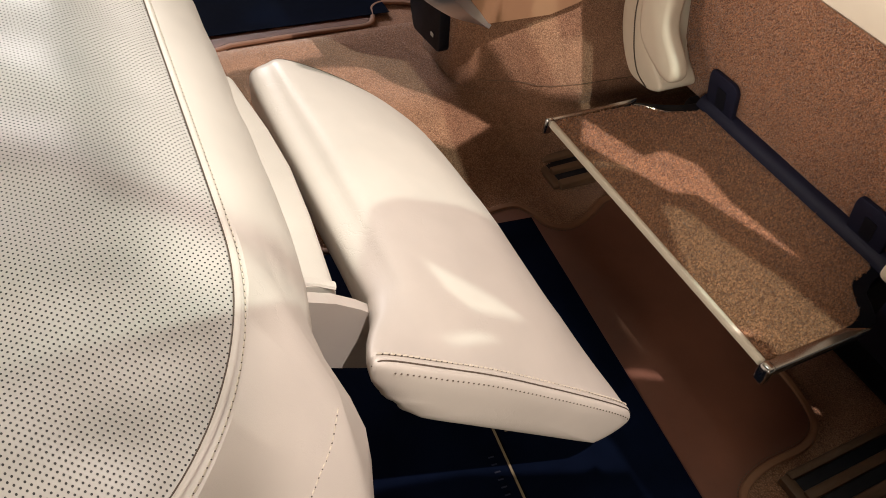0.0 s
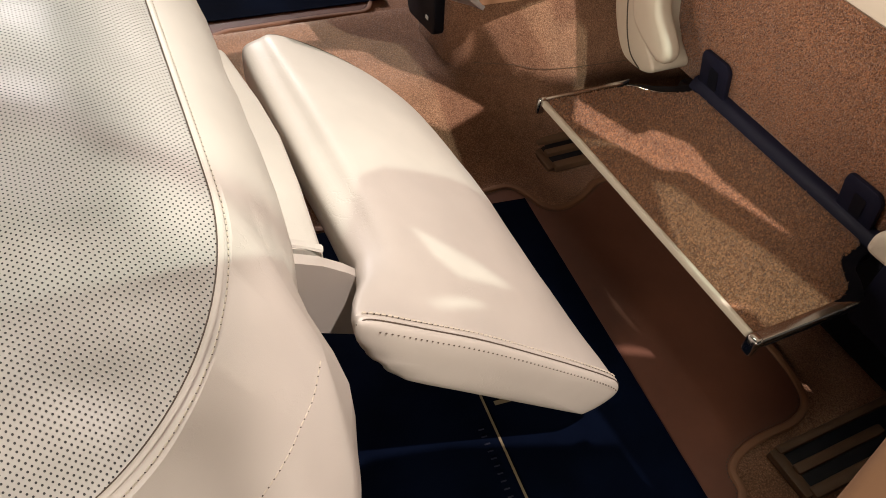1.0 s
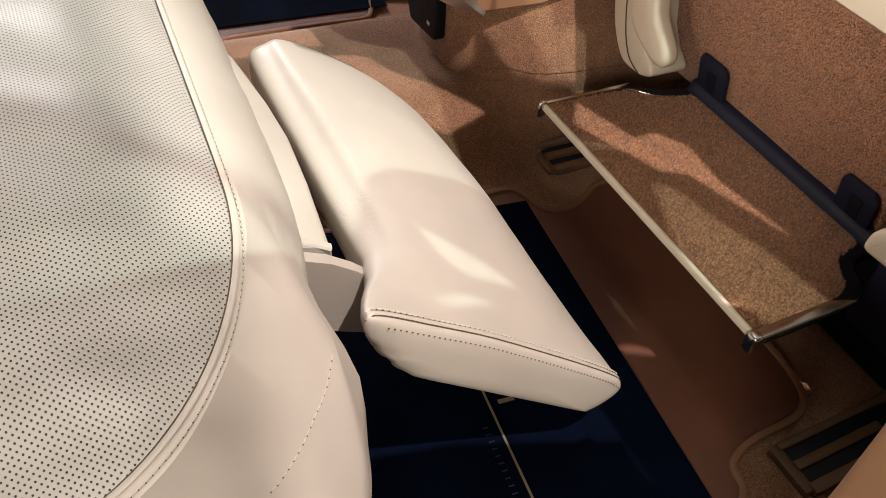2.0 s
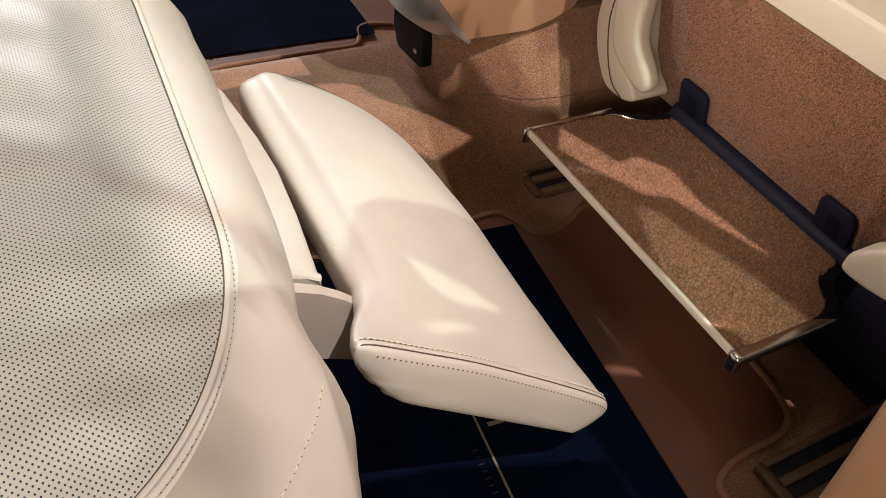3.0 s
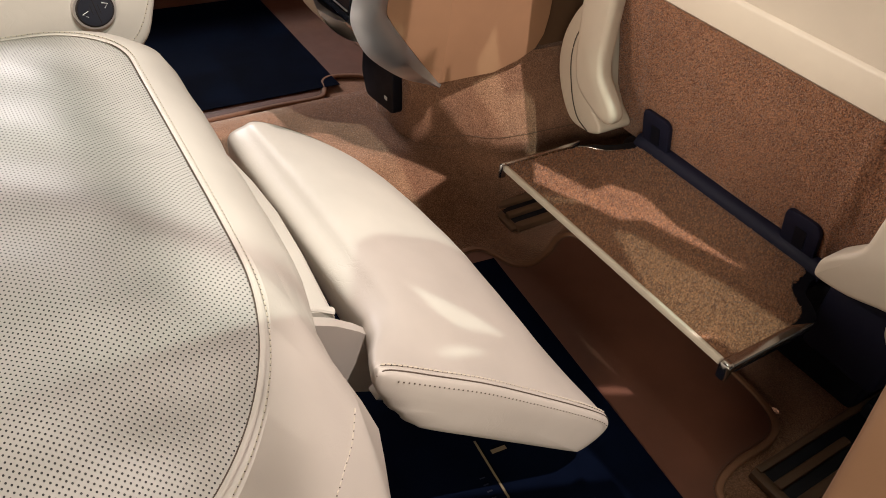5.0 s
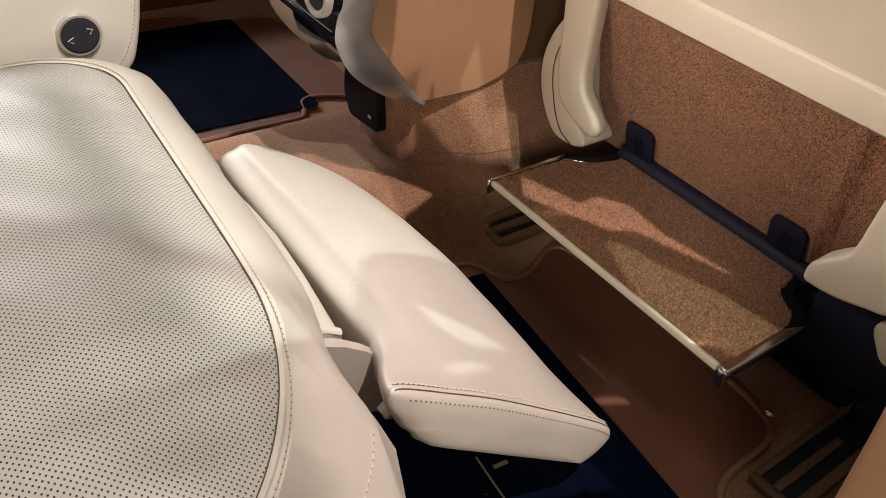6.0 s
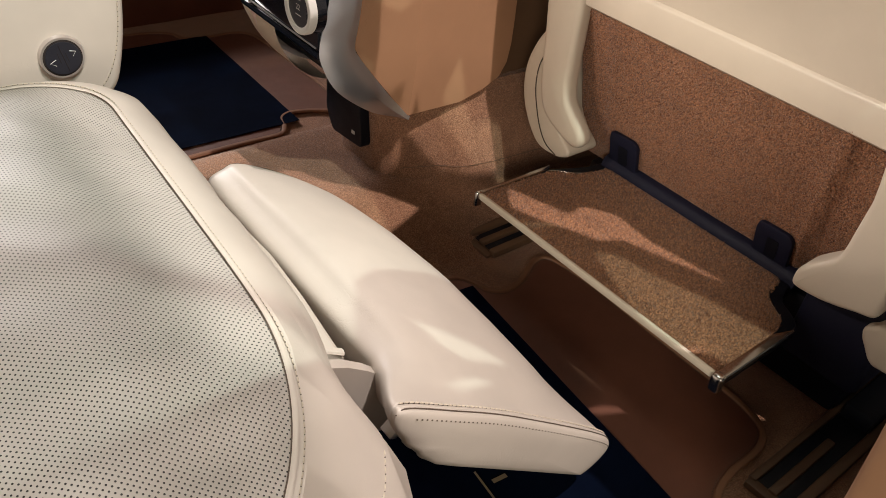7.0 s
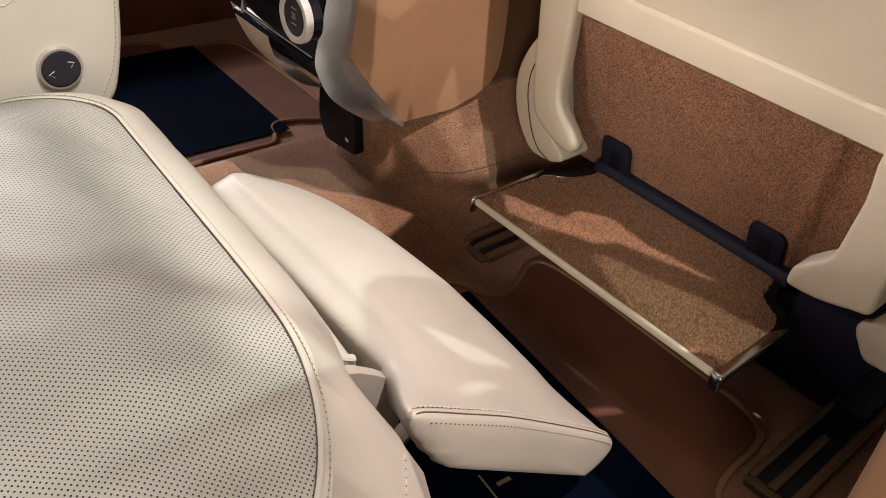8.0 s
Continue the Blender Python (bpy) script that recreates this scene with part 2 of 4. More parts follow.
def stitches(path, step, length, radius, lift=(0, 0, 0)):
    """A row of short thread stitches along a path, as one mesh."""
    bm = bmesh.new()
    for p, t in resample(path, step):
        side = t.cross(Vector((0, 0, 1)))
        side = side.normalized() if side.length > 1e-6 else Vector((1, 0, 0))
        w = side.cross(t)
        rings = []
        for s, r in ((-0.5, 0.35), (-0.3, 1.0), (0.3, 1.0), (0.5, 0.35)):
            c = p + Vector(lift) + t * (s * length) + w * (0.0004 if abs(s) < 0.4 else -0.0004)
            rings.append([c + radius * r * (math.cos(k * math.tau / 5) * side + math.sin(k * math.tau / 5) * w) for k in range(5)])
        loft(rings, bm=bm)
    return bm


def needle_holes(path, step, radius, lift=(0, 0, 0)):
    """Small dark punctures between stitches, as one mesh."""
    bm = bmesh.new()
    for p, t in resample([Vector(q) + Vector(lift) for q in path], step):
        p = p + t * (step / 2)
        top = [bm.verts.new(p + radius * Vector(d)) for d in ((1, 0, 0), (0, 1, 0), (-1, 0, 0), (0, -1, 0))]
        a, b = bm.verts.new(p + Vector((0, 0, radius * 0.8))), bm.verts.new(p - Vector((0, 0, radius)))
        for i in range(4):
            bm.faces.new((top[i], top[(i + 1) % 4], a))
            bm.faces.new((top[(i + 1) % 4], top[i], b))
    return bm


def smoothstep(a, b, x):
    u = max(0.0, min(1.0, (x - a) / (b - a)))
    return u * u * (3 - 2 * u)


def pile(parent, source, density, keep, mat, height=0.0030, width=0.0013, seed=1):
    """Cut pile standing on the faces of a mesh that keep() accepts, as one part of countless tufts."""
    rng = random.Random(seed)
    me = source.data
    verts, faces = [], []
    for f in me.polygons:
        n = f.normal
        p = [me.vertices[i].co for i in f.vertices]
        for k in range(1, len(p) - 1):
            a, b, c = p[0], p[k], p[k + 1]
            count = (b - a).cross(c - a).length / 2 * density
            count = int(count) + (rng.random() < count - int(count))
            for _ in range(count):
                u, v = rng.random(), rng.random()
                if u + v > 1:
                    u, v = 1 - u, 1 - v
                q = a + (b - a) * u + (c - a) * v
                if not keep(q, n):
                    continue
                s1 = n.orthogonal().normalized()
                s2 = n.cross(s1)
                turn, i0 = rng.random() * math.tau, len(verts)
                for j in range(3):
                    g = turn + j * math.tau / 3
                    verts.append(q - n * 0.0006 + (s1 * math.cos(g) + s2 * math.sin(g)) * width * rng.uniform(0.7, 1.2))
                verts.append(q + n * height * rng.uniform(0.5, 1.1) + (s1 * rng.uniform(-1, 1) + s2 * rng.uniform(-1, 1)) * width * 1.2)
                faces += [(i0, i0 + 1, i0 + 3), (i0 + 1, i0 + 2, i0 + 3), (i0 + 2, i0, i0 + 3)]
    out = bpy.data.meshes.new("carpet_nap")
    out.from_pydata(verts, [], faces)
    out.materials.append(mat)
    out.polygons.foreach_set("use_smooth", [True] * len(faces))
    ob = new("carpet_nap", out)
    ob.parent = parent
    return tagged(ob, "cut pile of the carpet", kind="stuff")


# ---- floor with tunnel ----
def floor_height(x, y):
    k = smoothstep(0.60, 0.75, x)
    z = 0.086 * smoothstep(0.70 + 0.07 * k, 0.90 - 0.06 * k, y) * (1 - smoothstep(1.08, 1.25, y)) - 0.02 * smoothstep(1.05, 1.25, y)
    return z + 0.0015 * noise.noise(Vector((x * 9, y * 9, 0)))


def floor_sheet():
    xs = np.linspace(-0.55, 2.0, 90)
    ys = np.linspace(0.06, 1.90, 110)
    bm = bmesh.new()
    grid = [[bm.verts.new((x, y, floor_height(x, y) - 0.004)) for y in ys] for x in xs]
    for a, b in zip(grid, grid[1:]):
        for i in range(len(ys) - 1):
            bm.faces.new((a[i], b[i], b[i + 1], a[i + 1]))
    low = bmesh.ops.extrude_face_region(bm, geom=bm.faces[:])
    bmesh.ops.translate(bm, vec=(0, 0, -0.03), verts=[v for v in low["geom"] if isinstance(v, bmesh.types.BMVert)])
    return bm


floor = structure("floor", floor_sheet(), CARPET_FINE, "tan carpeted car floor with a low tunnel", "car floor")
pile(floor, floor, 85000, lambda q, n: n.z > 0.5 and q.z > -0.018 and ((0.22 < q.x < 0.98 and 0.695 < q.y < 1.13) or (0.70 < q.x < 1.0 and 0.17 < q.y <= 0.69)), YARN_FINE, 0.0022, 0.0013, 3)

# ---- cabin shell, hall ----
def make_light_mask():
    """Unseen overhead boxes and a thin sheet, cut out to cast the light patches."""
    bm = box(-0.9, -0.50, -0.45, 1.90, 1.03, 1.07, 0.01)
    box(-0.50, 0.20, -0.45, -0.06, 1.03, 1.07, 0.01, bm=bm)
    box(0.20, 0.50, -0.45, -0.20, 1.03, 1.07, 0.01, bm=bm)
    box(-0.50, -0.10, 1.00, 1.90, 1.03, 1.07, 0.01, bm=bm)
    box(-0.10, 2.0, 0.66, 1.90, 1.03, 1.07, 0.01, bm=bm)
    # loops worked back from the wanted light patches towards the two front spots
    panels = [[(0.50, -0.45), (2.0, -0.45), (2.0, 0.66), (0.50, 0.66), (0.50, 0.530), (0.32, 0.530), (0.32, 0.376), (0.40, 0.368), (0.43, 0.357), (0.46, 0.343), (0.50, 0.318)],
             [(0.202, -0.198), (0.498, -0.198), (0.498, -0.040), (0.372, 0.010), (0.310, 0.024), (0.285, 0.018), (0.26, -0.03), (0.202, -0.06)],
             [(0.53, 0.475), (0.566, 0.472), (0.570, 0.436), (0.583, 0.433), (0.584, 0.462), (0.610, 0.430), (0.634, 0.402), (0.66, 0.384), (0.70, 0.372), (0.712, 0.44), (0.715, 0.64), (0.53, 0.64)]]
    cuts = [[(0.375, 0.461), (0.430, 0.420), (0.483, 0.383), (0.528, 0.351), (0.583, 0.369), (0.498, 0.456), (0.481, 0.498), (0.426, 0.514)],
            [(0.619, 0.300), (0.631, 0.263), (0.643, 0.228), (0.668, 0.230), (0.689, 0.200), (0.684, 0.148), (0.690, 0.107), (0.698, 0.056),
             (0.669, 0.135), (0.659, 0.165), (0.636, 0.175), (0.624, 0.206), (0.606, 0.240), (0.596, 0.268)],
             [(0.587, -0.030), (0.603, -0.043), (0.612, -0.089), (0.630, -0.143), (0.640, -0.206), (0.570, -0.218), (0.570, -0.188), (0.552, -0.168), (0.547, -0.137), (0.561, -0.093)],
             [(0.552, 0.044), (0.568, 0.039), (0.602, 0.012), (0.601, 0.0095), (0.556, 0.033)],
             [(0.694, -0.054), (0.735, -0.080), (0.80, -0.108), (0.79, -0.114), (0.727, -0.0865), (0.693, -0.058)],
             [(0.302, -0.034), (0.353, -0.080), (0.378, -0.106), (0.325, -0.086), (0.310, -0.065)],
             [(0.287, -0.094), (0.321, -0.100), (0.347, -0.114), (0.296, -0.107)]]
    mask_sheet = bmesh.new()
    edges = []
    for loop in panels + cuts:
        vs = [mask_sheet.verts.new((x, y, 1.048)) for x, y in loop]
        edges += [mask_sheet.edges.new((a, b)) for a, b in zip(vs, vs[1:] + vs[:1])]
    bmesh.ops.triangle_fill(mask_sheet, use_beauty=True, use_dissolve=False, edges=edges)
    top = bmesh.ops.extrude_face_region(mask_sheet, geom=mask_sheet.faces[:])
    bmesh.ops.translate(mask_sheet, vec=(0, 0, 0.004), verts=[v for v in top["geom"] if isinstance(v, bmesh.types.BMVert)])
    bmesh.ops.recalc_face_normals(mask_sheet, faces=mask_sheet.faces)
    join(bm, mask_sheet)
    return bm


structure("unseen_light_mask", make_light_mask(), HEADLINER, "unseen cream sheet with openings cut to cast light patches", "car roof")


def make_shade_rig():
    """Unseen tubes and slats, added to stripe and dim the spots on the seat."""
    bm = bmesh.new()
    along, over = Vector((0.75, -0.65, 0)).normalized(), Vector((0.65, 0.75, 0)).normalized()
    for s, r in ((-0.10, 0.006), (0.03, 0.006)):
        p = Vector((-1.05, 1.0, 1.75)) + over * (s - 0.25)
        join(bm, sweep([p - along * 2.2, p + along * 2.2], r, 10))
    # added slatted flags that dim the spots over the seat, on a stem
    for k in range(20):
        box(0.12, 0.405 if k < 11 else 0.395, -0.560 + 0.016 * k, (-0.5515 if k < 11 else -0.5505) + 0.016 * k, 2.50, 2.505, bm=bm)
    for k in range(9):                                  # slatted flag of the second spot
        box(0.12, 0.340, -0.980 + 0.016 * k, -0.972 + 0.016 * k, 2.50, 2.505, bm=bm)
    # added plate that keeps the first spot out of one overhead cut-out
    box(0.535, 0.594, -0.62, -0.439, 2.50, 2.51, 0.003, bm=bm)
    join(bm, sweep([(0.565, -0.60, 2.505), (0.14, -0.60, 2.505)], 0.006, 8))
    join(bm, sweep([(0.14, -0.90, 2.505), (0.14, -0.40, 2.505)], 0.010, 8))
    join(bm, sweep([(0.14, -0.40, 2.505), (-0.10, -0.20, 1.75)], 0.012, 8))
    return bm


structure("unseen_shade_rig", make_shade_rig(), BLACK, "unseen black tubes and slats added to shade the spots", "truss")
structure("wall_far_door", box(-0.9, 2.0, 1.90, 1.95, -0.06, 0.24, 0.01), MAT, "brown inner side of the far door", "car door")
structure("wall_front", box(2.0, 2.05, 0.0, 1.95, -0.06, 1.03, 0.01), BROWN, "brown panel closing the front of the cabin", "panel")
structure("wall_rear", box(-0.95, -0.90, 0.0, 1.95, -0.06, 1.03, 0.01), HEADLINER, "cream panel closing the rear of the cabin", "panel")
# out of view; height chosen to hold the side fill lamp off the floor
structure("door_sill", box(-0.9, 2.0, 0.0, 0.05, -0.10, 0.09, 0.012), BROWN, "unseen brown door sill, its height set to shade the floor", "door sill")
structure("ground", box(-6, 6, -6, 6, -0.50, -0.45), HALL, "grey polished hall floor", "ground")

# ---- mats and sheets ----
def mat_outline():
    pts = [(0.12, 0.69), (0.30, 0.692), (0.46, 0.690), (0.52, 0.692), (0.572, 0.692), (0.592, 0.668), (0.603, 0.636),
           (0.63, 0.622), (0.673, 0.632), (0.72, 0.655), (0.75, 0.64), (0.76, 0.55), (0.757, 0.40), (0.755, 0.283), (0.748, 0.235),
           (0.733, 0.207), (0.70, 0.194), (0.645, 0.193), (0.607, 0.187), (0.582, 0.172), (0.570, 0.14), (0.50, 0.11), (0.30, 0.10), (0.12, 0.10)]
    return [(p.x, p.y) for p in smooth_path([(x, y, 0) for x, y in pts], 4, True)]


def prism_turn(outline):
    """Twice the signed area: positive for an outline that runs anticlockwise."""
    return sum(a[0] * b[1] - b[0] * a[1] for a, b in zip(outline, outline[1:] + outline[:1]))


def floor_mat(outline, z):
    mat = thing("floor_mat", "brown velour floor mat with a bound edge on the carpet", "floor mat")
    part("velour_top", prism(outline, at(PLANE_Z, z=z), 0.007), MAT, mat)
    part("binding", sweep([(x, y, z + 0.0065) for x, y in outline], 0.0055, 8, True, 0.8), MAT_EDGE, mat, "rounded brown edge binding")
    ring = [Vector((x, y, z + 0.0078)) for x, y in outline]
    inner = []
    for i, q in enumerate(ring):
        t = (ring[(i + 1) % len(ring)] - ring[i - 1]).normalized()
        side = Vector((-t.y, t.x, 0))
        inner.append(q + side * (0.0075 if prism_turn(outline) > 0 else -0.0075))
    part("binding_stitching", stitches(inner + inner[:1], 0.0050, 0.0026, 0.0006), SEAM_DARK, mat, "fine dark stitches along the binding")
    return mat


floor_mat(mat_outline(), -0.003)
far = [(x, 1.955 - y - 0.005) for x, y in mat_outline()][::-1]
floor_mat(far, -0.024)


def letter_bars(parent, name, origin, along, across, widths, gap, height, z, mat, label):
    pos = 0.0
    for w in widths:
        o = Vector(origin) + Vector(along) * pos
        part(name, bars(bmesh.new(), o, along, across, [w], 0, height, z), mat, parent, label)
        pos += w + gap


def bars(bm, origin, along, across, widths, gap, height, z):
    """Plain strokes in place of lettering."""
    pos = 0.0
    a, c = Vector((*along, 0)).normalized(), Vector((*across, 0)).normalized()
    for w in widths:
        o = Vector((*origin, z)) + a * pos
        vs = [bm.verts.new(o + a * s * w + c * t * height) for s, t in ((0, 0), (1, 0), (1, 1), (0, 1))]
        bm.faces.new(vs)
        pos += w + gap
    return bm


def navy_sheet(name_z, corner, edge, width, length, label, print_on=True):
    """A navy paper sheet with a gold rule and barred lettering. corner: inner front corner; edge: direction of the long edge."""
    sheet = thing("protective_sheet", label, "paper sheet", "navy sheets on the mats")
    a = Vector((*edge, 0)).normalized()
    c = Vector((a.y, -a.x, 0))
    if c.x > 0:
        c = -c
    o = Vector((*corner, name_z))
    bm = bmesh.new()
    rows = []
    for i in range(25):
        u = i / 24
        rows.append([o + a * (u * length) + c * (v / 12 * width) + Vector((0, 0, 0.0012 * noise.noise(Vector((u * 4, v / 3, 7)))))
                     for v in range(13)])
    loft(rows, closed=False, caps=False, bm=bm)
    low = bmesh.ops.extrude_face_region(bm, geom=bm.faces[:])
    bmesh.ops.translate(bm, vec=(0, 0, -0.0008), verts=[v for v in low["geom"] if isinstance(v, bmesh.types.BMVert)])
    part("paper", bm, NAVY, sheet)
    lift = 0.0022
    if print_on:
        p = o + a * 0.088 + c * 0.166
        letter_bars(sheet, "letter_bar", p.xy, a.xy, c.xy, [0.006, 0.006, 0.006, 0.006, 0.008, 0.006, 0.006, 0.006], 0.0268, 0.021, name_z + lift, GOLD, "gold bar of large lettering")
        p = o + a * 0.30 + c * 0.1975
        part("rule", bars(bmesh.new(), (p.x, p.y), a.xy, c.xy, [length - 0.31], 0, 0.003, name_z + lift), GOLD, sheet, "thin gold rule")
        p = o + a * 0.35 + c * 0.212
        part("small_lettering", bars(bmesh.new(), (p.x, p.y), a.xy, c.xy, [0.002] * 12, 0.0075, 0.007, name_z + lift), DIM, sheet, "small faint lettering as plain bars")
    return sheet


navy_sheet(0.007, (0.584, 0.657), (-0.049, -0.464), 0.42, 0.53, "dark navy paper sheet with gold print on the mat")
navy_sheet(-0.0135, (0.630, 1.285), (0.01, 0.47), 0.42, 0.475, "dark navy paper sheet lying on the far mat", False)


# ---- rear seat cushion ----
def seat_drop(y, dip):
    return dip * min(1.15, max(0.0, (0.45 - y) / 0.25) ** 2)


SLANT = 0.045    # the front edge runs forward towards the middle of the car


def cushion_ring(front, outer, inner, back, ax, by, z, dip):
    """A plan contour of the cushion, open at the back: from the outer back corner round the front to the inner back corner."""
    path = []
    for k in range(16):
        path.append((back + (front - ax - back) * k / 16, outer))
    for k in range(33):
        a = radians(-90 + 90 * k / 32)
        path.append((front - ax + ax * math.cos(a), outer + by + by * math.sin(a)))
    r = 0.085
    for k in range(1, 24):
        path.append((front, outer + by + (inner - r - outer - by) * k / 24))
    for k in range(17):
        a = radians(90 * k / 16)
        path.append((front - r + r * math.cos(a), inner - r + r * math.sin(a)))
    for k in range(1, 15):
        path.append((front - r + (back - front + r) * k / 14, inner))
    return [Vector((x + SLANT * (y - 0.36), y, z - seat_drop(y, dip))) for x, y in path]


SEAM = dict(front=0.0725, outer=0.178, inner=0.775, back=-0.50, ax=0.165, by=0.197, z=0.430, dip=0.032)


SKIRT = (0.1300, 0.127, 0.818, 0.10, 0.10, 0.357, 0.105)


def rear_seat():
    seat = thing("car_seat", "cream leather rear seat cushion with perforated centre", "car seat")
    part("base", box(-0.48, 0.06, 0.16, 0.76, -0.004, 0.22, 0.01), BLACK, seat, "black seat base in shadow")
    top = []
    ring = cushion_ring(**SEAM)
    mid = Vector((-0.25, 0.48, 0))
    for k in (1.0, 0.992, 0.98, 0.95, 0.91, 0.87, 0.83, 0.79, 0.75, 0.7, 0.65, 0.6, 0.55, 0.5, 0.42, 0.33, 0.2, 0.05):
        rise = -0.0015 + 0.0035 * smoothstep(1.0, 0.965, k) + 0.0225 * smoothstep(1.0, 0.70, k)
        row = []
        for p in ring:
            x, y = mid.x + (p.x - mid.x) * k, mid.y + (p.y - mid.y) * k
            wave = SEAT_WAVE * smoothstep(1.0, 0.93, k) * math.sin((y + 0.80 * x) * math.tau / 0.105 + 0.8 + 1.2 * noise.noise(Vector((x * 5, y * 5, 2))))
            row.append(Vector((x, y, SEAM["z"] - seat_drop(y, SEAM["dip"]) + rise + wave - 0.02 * smoothstep(0.0, -0.4, x))))
        top.append(row)
    part("centre_panel", loft(top, closed=False, caps=False), CREAM_PERF, seat, "perforated cream leather centre")
    levels = [(0.0725, 0.178, 0.775, 0.165, 0.197, 0.428, 0.032), (0.081, 0.170, 0.783, 0.165, 0.197, 0.4285, 0.033), (0.0965, 0.156, 0.797, 0.162, 0.185, 0.420, 0.062), (0.112, 0.142, 0.81, 0.150, 0.150, 0.406, 0.090),
              (0.1255, 0.132, 0.815, 0.120, 0.105, 0.384, 0.108), SKIRT, (0.129, 0.124, 0.818, 0.09, 0.10, 0.322, 0.085), (0.118, 0.124, 0.815, 0.08, 0.11, 0.27, 0.045), (0.106, 0.130, 0.81, 0.08, 0.11, 0.21, 0.0), (0.09, 0.138, 0.80, 0.08, 0.10, 0.165, 0.0)]
    rings = []
    for f, o, i, ax, by, z, d in levels:
        rings.append(cushion_ring(f, o, i, -0.50, ax, by, z, d))
    bm = loft(rings, closed=False, caps=False)
    for v in bm.verts:                                  # soft dents and puckers of the padding
        if v.co.z < 0.405 and v.co.x > 0.0:             # the roll is cut back beside the leg rest
            dent = 0.008 * math.exp(-((v.co.y - 0.325) / 0.035) ** 2) - 0.011 * math.exp(-((v.co.y - 0.258) / 0.032) ** 2)
            v.co.x -= dent * smoothstep(0.405, 0.378, v.co.z)
        if v.co.z < 0.42:
            v.co += Vector((0.0022, -0.0015, 0)) * noise.noise(v.co * 22)
    part("bolster", bm, CREAM, seat, "smooth cream leather front roll and sides")
    seam = [p + Vector((0.0026, -0.001, 0.0002)) for p in ring]
    part("piping", sweep(seam, 0.0022, 8, False, 0.32), CREAM, seat, "cream turned edge along the seam")
    line = cushion_ring(0.0781, 0.1708, 0.7805, -0.50, 0.165, 0.197, 0.4291, 0.0322)
    part("stitching", stitches(line, 0.0050, 0.0037, 0.0006, (0, 0, -0.0001)), THREAD, seat, "row of cream stitches")
    part("needle_line", needle_holes(line, 0.0050, 0.0006), SEAM_DARK, seat, "dark needle holes between the stitches")
    part("groove", sweep([p + Vector((0.0002, 0, 0.0001)) for p in ring], 0.0006, 5), SEAM_DARK, seat, "dark groove beside the piping")
    corner = smooth_path([(0.1121, 0.2603, 0.3562), (0.1063, 0.2506, 0.3517), (0.1010, 0.2423, 0.3468), (0.0943, 0.2343, 0.3433), (0.0862, 0.2257, 0.3419), (0.0793, 0.2181, 0.3393), (0.0726, 0.2115, 0.3369),
                          (0.0621, 0.2029, 0.3334), (0.0509, 0.1950, 0.3307), (0.0430, 0.1903, 0.3310)], 5)
    part("corner_stitching", stitches(corner, 0.0060, 0.0040, 0.0005), THREAD, seat, "row of cream stitches round the corner")
    part("needle_line", needle_holes(corner, 0.0060, 0.0008), SEAM_DARK, seat, "dark needle holes between the stitches")
    return seat


rear_seat()


# ---- leg rest ----
LEG = Matrix.Translation((0.178, 0.0, 0.322)) @ Matrix(((0.798, 0, 0.602, 0), (0, 1, 0, 0), (-0.602, 0, 0.798, 0), (0, 0, 0, 1)))
LEG_Y0, LEG_Y1 = 0.288, 0.742


def leg_section(v):
    """The pad's outline in its own plane, u along, w up, at v from 0 (outer end) to 1 (inner end)."""
    mid = math.sin(math.pi * min(1, v * 0.83 + 0.03))
    c = 0.003 + 0.038 * mid
    e = smoothstep(0.20, 0.0, v)
    back = 0.029 - 0.045 * e
    top = [(back + 0.012 + 0.007 * e, -0.034), (back + 0.001, -0.016), (back + 0.010, 0.001 - 0.008 * e), (0.055, 0.008 + c * 0.36 - 0.012 * e), (0.12, 0.011 + c * 0.72 - 0.013 * e),
           (0.20, 0.010 + c * 0.82 - 0.012 * e), (0.27, 0.006 + c * 0.58 - 0.007 * e), (0.325, 0.001 + c * 0.16 - 0.001 * e), (0.352, -0.005 + 0.002 * e), (0.366, -0.015), (0.364, -0.034), (0.355 - 0.003 * e, -0.054 + 0.001 * e)]
    low = [(0.338, -0.059 + 0.003 * e), (0.25, -0.062 + 0.005 * e), (0.15, -0.064 + 0.006 * e), (0.095 - 0.023 * e, -0.063 + 0.005 * e), (0.061 - 0.022 * e, -0.053 + 0.004 * e)]
    return top + low


def leg_point(u, v, w):
    y0 = LEG_Y0 + 0.016 - 0.07 * u
    return LEG @ Vector((u, y0 + (LEG_Y1 - y0) * v, w))


